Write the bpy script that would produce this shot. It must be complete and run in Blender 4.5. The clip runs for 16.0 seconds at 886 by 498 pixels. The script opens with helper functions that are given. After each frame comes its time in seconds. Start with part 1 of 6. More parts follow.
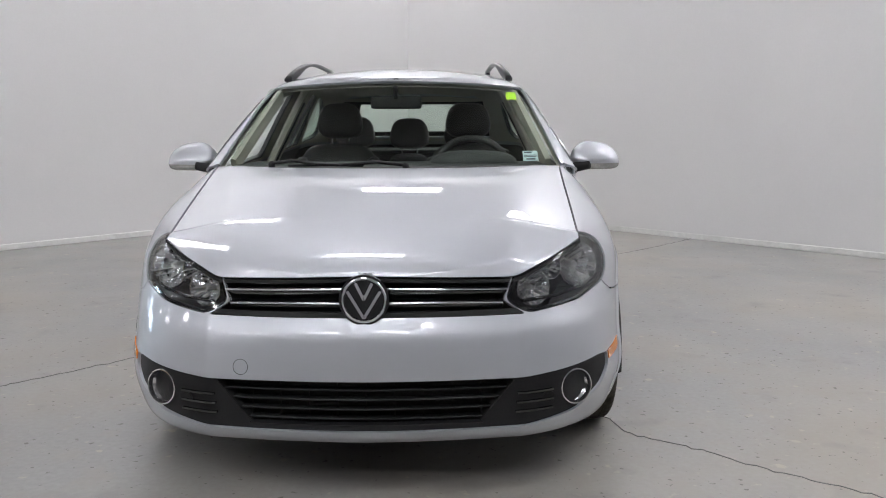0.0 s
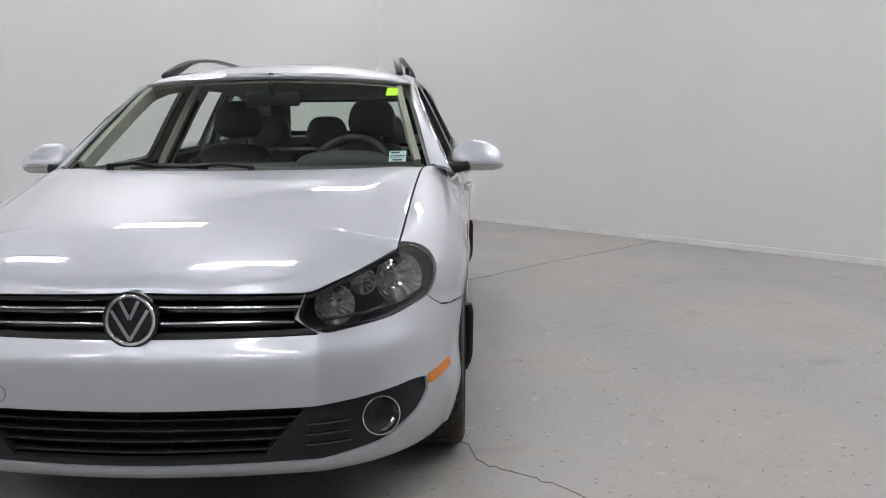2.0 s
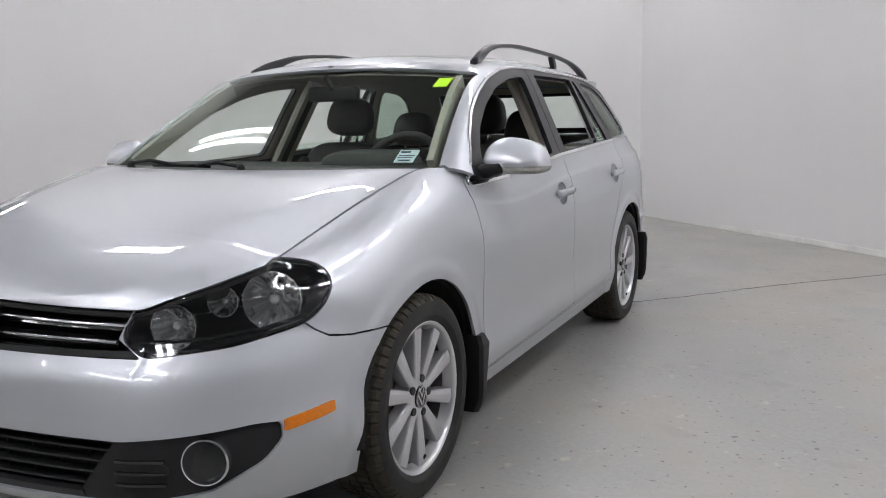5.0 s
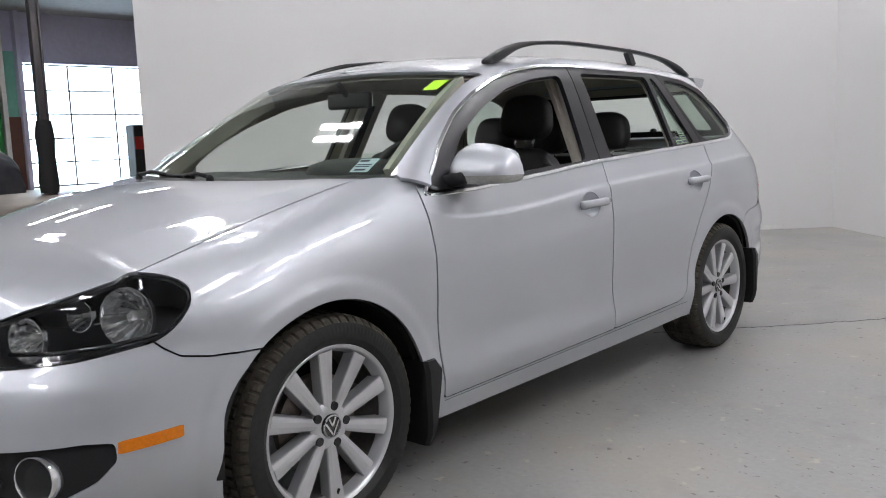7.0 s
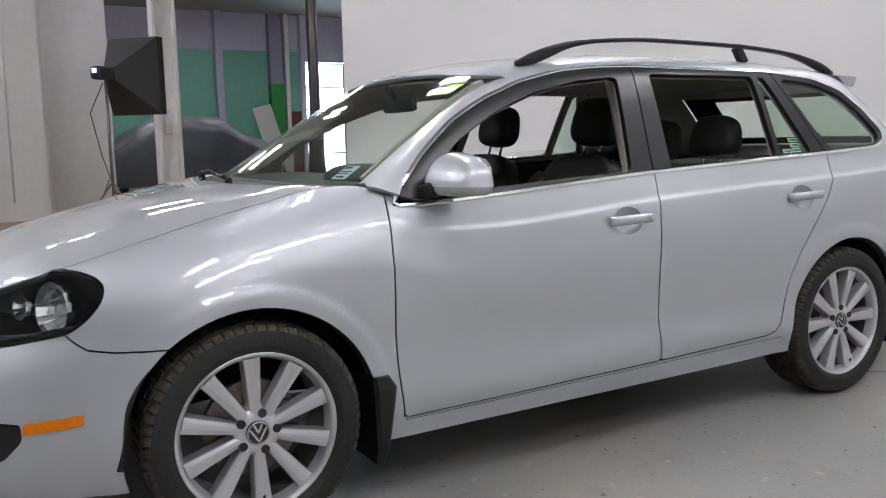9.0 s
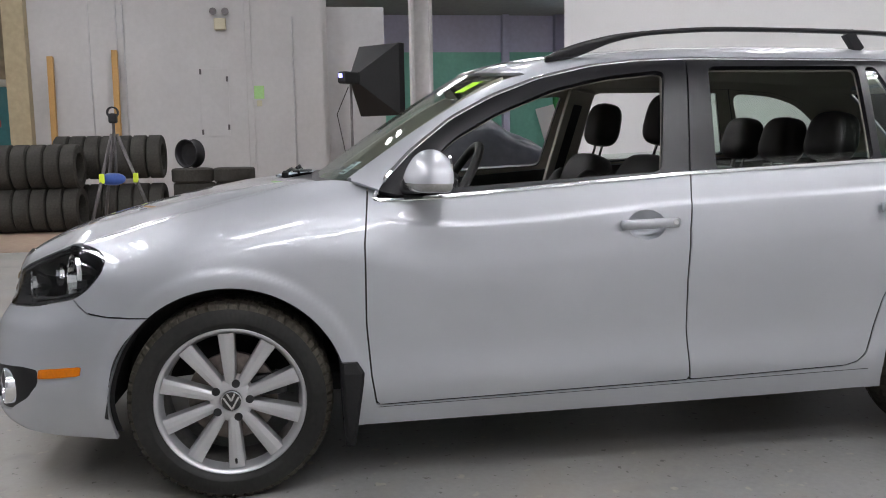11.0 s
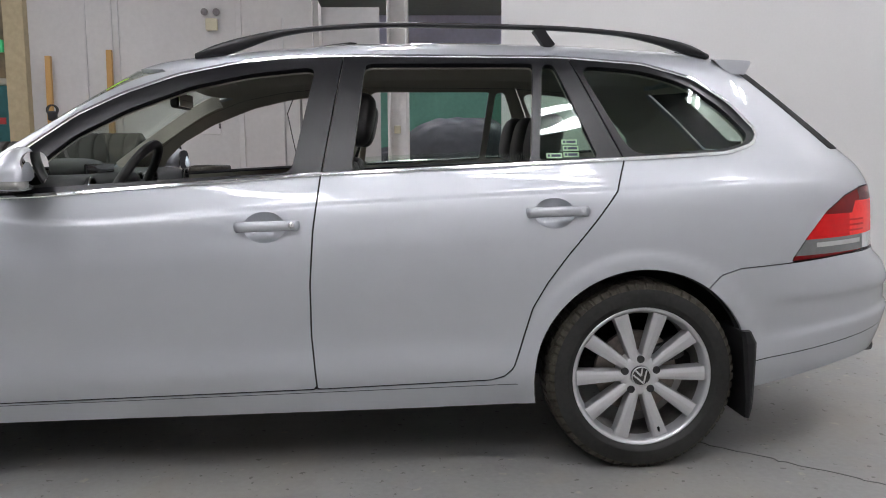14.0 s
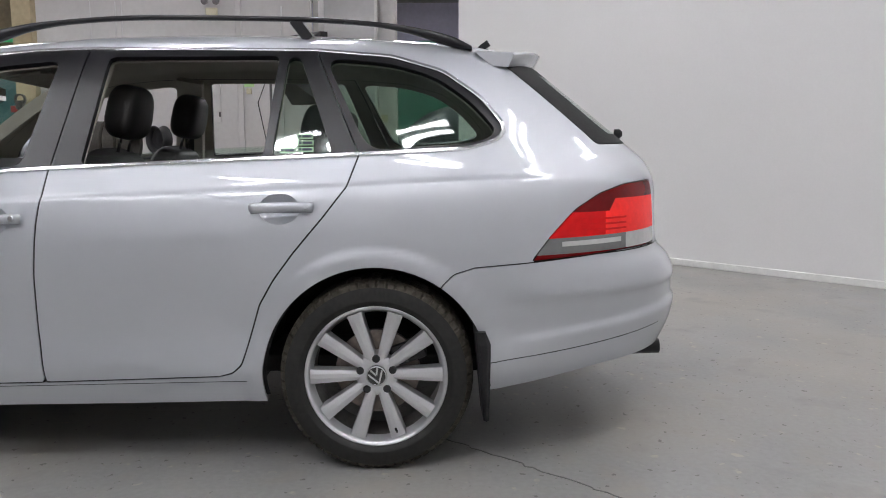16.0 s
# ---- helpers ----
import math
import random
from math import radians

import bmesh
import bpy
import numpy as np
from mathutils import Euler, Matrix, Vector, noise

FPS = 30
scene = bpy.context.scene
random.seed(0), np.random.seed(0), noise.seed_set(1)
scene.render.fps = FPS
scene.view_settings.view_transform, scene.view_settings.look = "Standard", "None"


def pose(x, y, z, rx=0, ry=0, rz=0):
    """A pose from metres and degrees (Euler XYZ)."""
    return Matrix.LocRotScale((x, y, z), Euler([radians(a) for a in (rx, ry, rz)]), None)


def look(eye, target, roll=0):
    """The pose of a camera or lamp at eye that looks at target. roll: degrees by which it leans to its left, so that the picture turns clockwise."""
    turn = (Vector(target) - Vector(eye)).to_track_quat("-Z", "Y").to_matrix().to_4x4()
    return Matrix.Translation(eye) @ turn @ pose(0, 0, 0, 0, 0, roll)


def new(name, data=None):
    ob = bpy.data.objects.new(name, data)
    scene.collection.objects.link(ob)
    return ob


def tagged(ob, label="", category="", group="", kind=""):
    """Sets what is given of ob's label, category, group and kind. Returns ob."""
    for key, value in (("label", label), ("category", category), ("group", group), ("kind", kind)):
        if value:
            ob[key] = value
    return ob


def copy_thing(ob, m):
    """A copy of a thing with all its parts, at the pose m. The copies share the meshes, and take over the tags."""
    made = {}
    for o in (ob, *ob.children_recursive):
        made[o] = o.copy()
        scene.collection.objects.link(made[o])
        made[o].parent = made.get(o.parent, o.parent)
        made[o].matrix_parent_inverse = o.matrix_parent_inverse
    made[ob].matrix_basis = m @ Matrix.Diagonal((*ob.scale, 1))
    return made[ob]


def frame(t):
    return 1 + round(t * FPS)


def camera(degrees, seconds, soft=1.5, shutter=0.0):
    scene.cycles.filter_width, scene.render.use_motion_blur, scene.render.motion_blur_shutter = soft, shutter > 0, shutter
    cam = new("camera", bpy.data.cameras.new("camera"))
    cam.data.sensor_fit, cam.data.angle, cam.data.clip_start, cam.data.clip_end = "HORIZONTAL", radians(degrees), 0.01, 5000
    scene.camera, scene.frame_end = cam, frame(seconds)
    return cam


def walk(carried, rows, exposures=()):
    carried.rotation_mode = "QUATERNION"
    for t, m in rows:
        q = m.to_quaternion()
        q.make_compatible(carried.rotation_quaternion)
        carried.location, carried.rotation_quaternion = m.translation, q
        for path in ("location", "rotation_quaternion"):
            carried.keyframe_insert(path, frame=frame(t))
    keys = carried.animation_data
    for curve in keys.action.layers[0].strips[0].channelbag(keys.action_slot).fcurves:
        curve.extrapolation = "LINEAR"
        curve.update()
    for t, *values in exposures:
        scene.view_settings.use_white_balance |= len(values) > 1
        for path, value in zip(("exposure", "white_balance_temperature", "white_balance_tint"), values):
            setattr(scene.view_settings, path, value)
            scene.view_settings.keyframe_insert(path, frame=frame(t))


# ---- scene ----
cam = camera(55.5, 16.0, soft=1.0)
PATH = [
    (0, (0.253, -3.309, 1.186), (0.241, -1.332, 0.884), -0.2),
    (0.5, (0.369, -3.214, 1.177), (0.359, -1.237, 0.872), -0.2),
    (1, (0.513, -3.133, 1.178), (0.506, -1.155, 0.876), -0.2),
    (1.5, (0.724, -3.076, 1.184), (0.714, -1.1, 0.88), -0.2),
    (2, (0.919, -3.004, 1.178), (0.847, -1.029, 0.873), -0.5),
    (2.5, (1.066, -2.882, 1.172), (0.809, -0.922, 0.868), -0.8),
    (3, (1.227, -2.788, 1.151), (0.73, -0.873, 0.854), -0.9),
    (3.5, (1.443, -2.691, 1.163), (0.766, -0.833, 0.864), -0.9),
    (4, (1.638, -2.525, 1.148), (0.883, -0.697, 0.851), -0.9),
    (4.5, (1.832, -2.365, 1.159), (1.044, -0.552, 0.859), -0.6),
    (5, (2.002, -2.204, 1.143), (1.145, -0.422, 0.848), -0.9),
    (5.2, (2.048, -2.147, 1.136), (1.163, -0.377, 0.843), -0.9),
    (7.3, (2.713, -1.36, 1.113), (1.309, 0.039, 0.849), -1.8),
    (7.5, (2.752, -1.28, 1.12), (1.299, 0.068, 0.853), -1.5),
    (8, (2.884, -1.081, 1.13), (1.314, 0.129, 0.863), -1.6),
    (8.5, (3.012, -0.853, 1.115), (1.346, 0.223, 0.855), -1.5),
    (9, (3.13, -0.658, 1.128), (1.4, 0.311, 0.871), -1.3),
    (9.5, (3.258, -0.46, 1.124), (1.449, 0.355, 0.873), -1.4),
    (9.7, (3.298, -0.373, 1.118), (1.458, 0.371, 0.868), -1.4),
    (11.8, (3.542, 0.661, 1.085), (1.564, 0.834, 0.845), -0.8),
    (12, (3.543, 0.74, 1.081), (1.566, 0.931, 0.843), -0.5),
    (12.5, (3.572, 0.978, 1.088), (1.602, 1.225, 0.851), -0.3),
    (12.6, (3.572, 1.022, 1.085), (1.603, 1.277, 0.847), -0.3),
    (13, (3.545, 1.238, 1.077), (1.57, 1.447, 0.843), -0.4),
    (13.5, (3.533, 1.493, 1.078), (1.554, 1.664, 0.841), -0.3),
    (14, (3.555, 1.744, 1.077), (1.573, 1.872, 0.839), -0.4),
    (14.5, (3.55, 1.996, 1.08), (1.567, 2.079, 0.835), -0.4),
    (15, (3.553, 2.248, 1.098), (1.571, 2.318, 0.84), -0.2),
    (15.5, (3.564, 2.526, 1.097), (1.581, 2.563, 0.837), -0.3),
    (16, (3.538, 2.804, 1.094), (1.555, 2.799, 0.828), -0.2),
]
walk(cam, [(t, look(eye, target, roll)) for t, eye, target, roll in PATH])

# ---- light of the hall ----
world = bpy.data.worlds.new("hall_air")
scene.world = world
world.use_nodes = True
_bg = world.node_tree.nodes["Background"]
_sky = world.node_tree.nodes.new("ShaderNodeTexSky")
_sky.sky_type, _sky.sun_disc, _sky.sun_elevation, _sky.sun_rotation = "NISHITA", False, radians(35), radians(90)
world.node_tree.links.new(_sky.outputs[0], _bg.inputs[0])
_bg.inputs[1].default_value = 0.12
TUBE_POWER = 51.0


# ---- materials ----
def material(name, color, rough=0.5, metal=0.0, grain=0.0, scale=30.0, bump=0.0, coat=0.0, stain=0.0, stain_scale=1.2, spec=0.5, emit=None):
    """Principled surface with grain and stains on two scales."""
    m = bpy.data.materials.new(name)
    m.use_nodes = True
    nt = m.node_tree
    b = nt.nodes["Principled BSDF"]
    b.inputs["Base Color"].default_value = (*color, 1)
    b.inputs["Roughness"].default_value = rough
    b.inputs["Metallic"].default_value = metal
    b.inputs["Specular IOR Level"].default_value = spec
    b.inputs["Coat Weight"].default_value = coat
    b.inputs["Coat Roughness"].default_value = 0.012
    if emit:
        b.inputs["Emission Color"].default_value = (*emit[0], 1)
        b.inputs["Emission Strength"].default_value = emit[1]
    if grain or bump or stain:
        co = nt.nodes.new("ShaderNodeTexCoord")
        fine = nt.nodes.new("ShaderNodeTexNoise")
        fine.inputs["Scale"].default_value, fine.inputs["Detail"].default_value = scale, 6
        big = nt.nodes.new("ShaderNodeTexNoise")
        big.inputs["Scale"].default_value, big.inputs["Detail"].default_value = stain_scale, 5
        for n in (fine, big):
            nt.links.new(co.outputs["Object"], n.inputs["Vector"])
        last = None
        for n, amount in ((fine, grain), (big, stain)):
            if not amount:
                continue
            ramp = nt.nodes.new("ShaderNodeMapRange")
            ramp.inputs["From Min"].default_value, ramp.inputs["From Max"].default_value = 0.3, 0.7
            ramp.inputs["To Min"].default_value, ramp.inputs["To Max"].default_value = 1 - amount, 1 + amount
            nt.links.new(n.outputs["Fac"], ramp.inputs["Value"])
            mul = nt.nodes.new("ShaderNodeVectorMath")
            mul.operation = "SCALE"
            if last is None:
                mul.inputs[0].default_value = color
            else:
                nt.links.new(last, mul.inputs[0])
            nt.links.new(ramp.outputs["Result"], mul.inputs["Scale"])
            last = mul.outputs[0]
        if last is not None:
            nt.links.new(last, b.inputs["Base Color"])
        if bump:
            bn = nt.nodes.new("ShaderNodeBump")
            bn.inputs["Strength"].default_value, bn.inputs["Distance"].default_value = bump, 0.004
            nt.links.new(fine.outputs["Fac"], bn.inputs["Height"])
            nt.links.new(bn.outputs["Normal"], b.inputs["Normal"])
    return m


def glass_material(name, tint, rough=0.0):
    """Thin tinted pane: part clear, part mirror by Fresnel."""
    m = bpy.data.materials.new(name)
    m.use_nodes = True
    nt = m.node_tree
    nt.nodes.clear()
    out = nt.nodes.new("ShaderNodeOutputMaterial")
    mix = nt.nodes.new("ShaderNodeMixShader")
    clear = nt.nodes.new("ShaderNodeBsdfTransparent")
    clear.inputs[0].default_value = (*tint, 1)
    gloss = nt.nodes.new("ShaderNodeBsdfGlossy")
    gloss.inputs["Roughness"].default_value = rough
    face = nt.nodes.new("ShaderNodeLayerWeight")
    face.inputs[0].default_value = 0.5
    power = nt.nodes.new("ShaderNodeMath")
    power.operation = "POWER"
    power.inputs[1].default_value = 5.0
    rise = nt.nodes.new("ShaderNodeMath")
    rise.operation = "MULTIPLY_ADD"
    rise.inputs[1].default_value, rise.inputs[2].default_value = 0.55, 0.04
    nt.links.new(face.outputs["Facing"], power.inputs[0])
    nt.links.new(power.outputs[0], rise.inputs[0])
    nt.links.new(rise.outputs[0], mix.inputs[0])
    nt.links.new(clear.outputs[0], mix.inputs[1])
    nt.links.new(gloss.outputs[0], mix.inputs[2])
    nt.links.new(mix.outputs[0], out.inputs[0])
    return m


PAINT = material("silver_paint", (0.495, 0.515, 0.548), 0.47, 0.60, grain=0.05, scale=900, coat=1.0, stain=0.015, stain_scale=2)
CHROME = material("chrome", (0.84, 0.85, 0.87), 0.13, 1.0, grain=0.02, scale=40)
ALLOY = material("alloy_paint", (0.58, 0.585, 0.60), 0.34, 0.65, grain=0.03, scale=300, coat=0.6)
RUBBER = material("tyre_rubber", (0.017, 0.017, 0.016), 0.55, grain=0.2, scale=60, bump=0.12, stain=0.2, stain_scale=5, spec=0.3)
TREAD = material("dusty_tread_rubber", (0.052, 0.046, 0.036), 0.75, grain=0.25, scale=90, bump=0.15, stain=0.3, stain_scale=6, spec=0.25)
BARREL = material("brake_dusted_alloy", (0.13, 0.125, 0.115), 0.5, 0.4, grain=0.15, scale=60, stain=0.3, stain_scale=8)
INDICATOR = material("clear_indicator_lens", (0.42, 0.42, 0.40), 0.22, 0.25, coat=1.0, grain=0.12, scale=120)
REFLECTOR = material("bright_reflector", (0.93, 0.93, 0.94), 0.10, 1.0, grain=0.05, scale=55, bump=0.15)
TRIM = material("black_trim", (0.011, 0.011, 0.012), 0.5, grain=0.15, scale=200, bump=0.1, spec=0.3)
SLAT = material("dark_slat_plastic", (0.008, 0.009, 0.009), 0.6, grain=0.2, scale=200, spec=0.25)
SATIN = material("satin_black_film", (0.010, 0.010, 0.012), 0.28, grain=0.1, scale=120, spec=0.33)
GLOSSBLACK = material("gloss_black", (0.008, 0.008, 0.009), 0.12, coat=0.8, grain=0.05, scale=60)
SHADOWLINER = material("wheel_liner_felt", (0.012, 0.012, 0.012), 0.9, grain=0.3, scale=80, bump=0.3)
GREYPLASTIC = material("lamp_housing_grey", (0.035, 0.037, 0.04), 0.35, grain=0.1, scale=100)
AMBER = material("amber_lens", (0.62, 0.17, 0.003), 0.25, coat=0.5, grain=0.1, scale=150)
REDLENS = material("red_lens", (0.62, 0.006, 0.008), 0.22, grain=0.08, scale=40, spec=0.25)
# red reflector with the light it throws back put into the colour
LITRED = material("lit_red_reflector", (0.95, 0.03, 0.025), 0.25, grain=0.06, scale=60, spec=0.25)
DARKRED = material("dark_red_lens", (0.13, 0.003, 0.004), 0.22, grain=0.1, scale=40, spec=0.25)
CLEARLENS = material("clear_lens_grey", (0.55, 0.55, 0.54), 0.15, 0.3, coat=0.6, grain=0.06, scale=50)
SMOKELENS = material("smoked_lens_grey", (0.16, 0.165, 0.165), 0.2, 0.2, coat=0.6, grain=0.06, scale=50)
LEATHER = material("black_leather", (0.022, 0.021, 0.021), 0.48, grain=0.2, scale=180, bump=0.25, stain=0.15, stain_scale=8)
DARKBELT = material("seat_belt_weave", (0.03, 0.03, 0.03), 0.8, grain=0.2, scale=400)
DASH = material("dark_grey_dash", (0.035, 0.036, 0.036), 0.6, grain=0.15, scale=250, bump=0.2)
BEIGE = material("beige_headliner", (0.48, 0.45, 0.39), 0.85, grain=0.08, scale=300, bump=0.15)
DISC = material("brake_disc_steel", (0.22, 0.19, 0.17), 0.45, 0.8, grain=0.25, scale=40)
BOLT = material("bolt_cap", (0.02, 0.02, 0.022), 0.45, 0.2, grain=0.1, scale=200)
GLASS = glass_material("window_glass", (0.92, 0.96, 0.93))
GLASSDARK = glass_material("privacy_glass", (0.78, 0.85, 0.80))
LENSGLASS = glass_material("clear_cover", (0.95, 0.96, 0.96))
STICKER = material("lime_sticker", (0.55, 0.95, 0.02), 0.6, grain=0.03, scale=60)
PAPER = material("pale_blue_paper", (0.62, 0.74, 0.80), 0.6, grain=0.05, scale=90)
INK = material("dark_ink", (0.05, 0.06, 0.09), 0.6, grain=0.1, scale=90)
GREENTAG = material("green_label_print", (0.35, 0.55, 0.33), 0.5, grain=0.05, scale=90)
MIRROR = material("mirror_silver", (0.9, 0.9, 0.9), 0.02, 1.0, grain=0.01, scale=5)
WALLWHITE = material("white_studio_paint", (0.70, 0.695, 0.69), 0.75, grain=0.012, scale=60, bump=0.04, stain=0.02, stain_scale=0.7)


# for walls out of view: dark, so that little light bounces onto the bumper
HALLGREY = material("unseen_wall_grey", (0.28, 0.28, 0.285), 0.75, grain=0.03, scale=20, bump=0.04, stain=0.08, stain_scale=0.7)


def floor_material():
    m = material("grey_painted_concrete", (0.285, 0.284, 0.272), 0.42, grain=0.06, scale=45, bump=0.06, stain=0.12, stain_scale=0.8)
    nt = m.node_tree
    b = nt.nodes["Principled BSDF"]
    co = nt.nodes.new("ShaderNodeTexCoord")
    src = b.inputs["Base Color"].links[0].from_socket
    for scale, lo, hi, tint, fac in ((0.8, 0.44, 0.68, (0.31, 0.278, 0.225, 1), 0.6), (5.5, 0.52, 0.72, (0.30, 0.275, 0.235, 1), 0.55), (3.2, 0.60, 0.74, (0.19, 0.19, 0.185, 1), 0.6), (30.0, 0.66, 0.70, (0.10, 0.09, 0.08, 1), 0.8), (14.0, 0.66, 0.72, (0.41, 0.375, 0.30, 1), 0.75)):
        n = nt.nodes.new("ShaderNodeTexNoise")
        n.inputs["Scale"].default_value, n.inputs["Detail"].default_value = scale, 3
        r = nt.nodes.new("ShaderNodeMapRange")
        r.inputs["From Min"].default_value, r.inputs["From Max"].default_value, r.inputs["To Max"].default_value = lo, hi, fac
        mix = nt.nodes.new("ShaderNodeMix")
        mix.data_type = "RGBA"
        nt.links.new(co.outputs["Object"], n.inputs["Vector"])
        nt.links.new(n.outputs["Fac"], r.inputs["Value"])
        nt.links.new(r.outputs["Result"], mix.inputs["Factor"])
        nt.links.new(src, mix.inputs["A"])
        mix.inputs["B"].default_value = tint
        src = mix.outputs["Result"]
    nt.links.new(src, b.inputs["Base Color"])
    gl = nt.nodes.new("ShaderNodeTexNoise")
    gl.inputs["Scale"].default_value, gl.inputs["Detail"].default_value = 1.7, 4
    rr = nt.nodes.new("ShaderNodeMapRange")
    rr.inputs["To Min"].default_value, rr.inputs["To Max"].default_value = 0.30, 0.55
    nt.links.new(co.outputs["Object"], gl.inputs["Vector"])
    nt.links.new(gl.outputs["Fac"], rr.inputs["Value"])
    nt.links.new(rr.outputs["Result"], b.inputs["Roughness"])
    return m


FLOOR = floor_material()


# ---- mesh helpers ----
class M:
    """Points, normals and faces of a surface."""

    def __init__(self, v, n, f):
        self.v, self.n, self.f = np.asarray(v, float).reshape(-1, 3), np.asarray(n, float).reshape(-1, 3), f


def unit(a):
    return a / np.maximum(np.linalg.norm(a, axis=-1, keepdims=True), 1e-12)


def grid(p, outward=None, closed=False):
    """A surface from points p[i, j]; outward(points) gives the side that its normals take."""
    nu, nv = p.shape[:2]
    if closed:
        du = np.roll(p, -1, 0) - np.roll(p, 1, 0)
    else:
        du = np.gradient(p, axis=0)
    dv = np.gradient(p, axis=1)
    n = np.cross(du, dv)
    small = np.linalg.norm(n, axis=-1) < 1e-12
    if small.any() and not small.all():
        n[small] = 0
        for i in range(nu):
            good = ~small[i]
            if not good.any():
                k = min(range(nu), key=lambda q: abs(q - i) if (~small[q]).any() else 1e9)
                n[i] = n[k]
    n = unit(n)
    turn = 1
    if outward is not None:
        turn = 1 if (n * outward(p)).sum(-1).mean() > 0 else -1
    f = []
    for i in range(nu if closed else nu - 1):
        k = (i + 1) % nu
        for j in range(nv - 1):
            q = (i * nv + j, k * nv + j, k * nv + j + 1, i * nv + j + 1)
            f.append(q if turn > 0 else q[::-1])
    return M(p.reshape(-1, 3), (turn * n).reshape(-1, 3), f)


def clip(m, d):
    """Splits m by the values d at its points: the piece with d < 0 and the piece with d > 0."""
    v, n, cache = list(map(tuple, m.v)), list(map(tuple, m.n)), {}
    d = np.asarray(d, float)
    d = np.where(np.abs(d) < 1e-7, 1e-7, d)
    neg, pos = [], []

    def cut(a, b):
        key = (a, b) if a < b else (b, a)
        if key not in cache:
            a, b = key
            s = d[a] / (d[a] - d[b])
            cache[key] = len(v)
            v.append(tuple(m.v[a] + s * (m.v[b] - m.v[a])))
            n.append(tuple(unit(m.n[a] + s * (m.n[b] - m.n[a]))))
        return cache[key]

    sign = d > 0
    for f in m.f:
        sg = [sign[k] for k in f]
        if all(sg):
            pos.append(f)
        elif not any(sg):
            neg.append(f)
        else:
            pa, pb = [], []
            for a, b in zip(f, f[1:] + f[:1]):
                (pb if sign[a] else pa).append(a)
                if sign[a] != sign[b]:
                    c = cut(a, b)
                    pa.append(c)
                    pb.append(c)
            if len(pa) > 2:
                neg.append(tuple(pa))
            if len(pb) > 2:
                pos.append(tuple(pb))
    v, n = np.array(v), np.array(n)
    return tidy(v, n, neg), tidy(v, n, pos)


def tidy(v, n, faces):
    used = sorted({k for f in faces for k in f})
    where = {k: i for i, k in enumerate(used)}
    return M(v[used], n[used], [tuple(where[k] for k in f) for f in faces])


def joined(*ms):
    v, n, f, at = [], [], [], 0
    for m in ms:
        v.append(m.v), n.append(m.n)
        f += [tuple(k + at for k in q) for q in m.f]
        at += len(m.v)
    return M(np.concatenate(v), np.concatenate(n), f)


def shell(m, t):
    """Gives m the thickness t towards its inside, with a rim."""
    if not m.f:
        return m
    edges = {}
    for f in m.f:
        for a, b in zip(f, f[1:] + f[:1]):
            edges[(a, b)] = 1
    rim = [(a, b) for a, b in edges if (b, a) not in edges]
    inner = m.v - t * m.n
    v, n, faces = [m.v, inner], [m.n, -m.n], list(m.f)
    c = len(m.v)
    faces += [tuple(k + c for k in reversed(f)) for f in m.f]
    at, rv, rn = 2 * c, [], []
    for a, b in rim:
        p = (m.v[b], m.v[a], inner[a], inner[b])
        nn = np.cross(p[1] - p[0], p[2] - p[0])
        rv += p
        rn += [unit(nn)] * 4
        faces.append((at, at + 1, at + 2, at + 3))
        at += 4
    if rv:
        v.append(np.array(rv)), n.append(np.array(rn))
    return M(np.concatenate(v), np.concatenate(n), faces)


def moved(m, t=0.0, shift=(0, 0, 0)):
    return M(m.v + t * m.n + np.array(shift), m.n, m.f)


def mirrored(m):
    s = np.array([-1, 1, 1])
    return M(m.v * s, m.n * s, [f[::-1] for f in m.f])


def place(m, matrix):
    a = np.array(matrix)
    return M(m.v @ a[:3, :3].T + a[:3, 3], unit(m.n @ np.linalg.inv(a[:3, :3])), m.f)


def welded(m):
    """The surface as one connected mesh."""
    bm = bmesh.new()
    vs = [bm.verts.new(q) for q in m.v]
    for f in m.f:
        bm.faces.new([vs[k] for k in f])
    bmesh.ops.remove_doubles(bm, verts=bm.verts, dist=1e-5)
    for f in bm.faces:
        f.smooth = True
    return bm


def part(name, m, mat, parent=None, label=""):
    """One mesh object under a thing or a part."""
    me = bpy.data.meshes.new(name)
    if isinstance(m, bmesh.types.BMesh):
        m.to_mesh(me)
        m.free()
    else:
        me.from_pydata(m.v.tolist(), [], m.f)
        me.polygons.foreach_set("use_smooth", [True] * len(me.polygons))
        me.normals_split_custom_set_from_vertices(m.n.tolist())
    me.materials.append(mat)
    ob = new(name, me)
    ob.parent = parent
    if label:
        ob["label"] = label
    return ob


def empty(name, label, category, group="", at=None):
    ob = new(name)
    if at is not None:
        ob.matrix_basis = at
    return tagged(ob, label, category, group)


def box(sx, sy, sz, at=(0, 0, 0), bevel=0.0, seg=2, turn=None):
    bm = bmesh.new()
    bmesh.ops.create_cube(bm, size=1)
    bmesh.ops.scale(bm, vec=(sx, sy, sz), verts=bm.verts)
    if bevel:
        bmesh.ops.bevel(bm, geom=bm.edges[:], offset=bevel, segments=seg, affect="EDGES", profile=0.5)
        for f in bm.faces:
            f.smooth = len(bm.faces) > 60
    if turn is not None:
        bmesh.ops.transform(bm, matrix=turn, verts=bm.verts)
    bmesh.ops.translate(bm, vec=at, verts=bm.verts)
    return bm


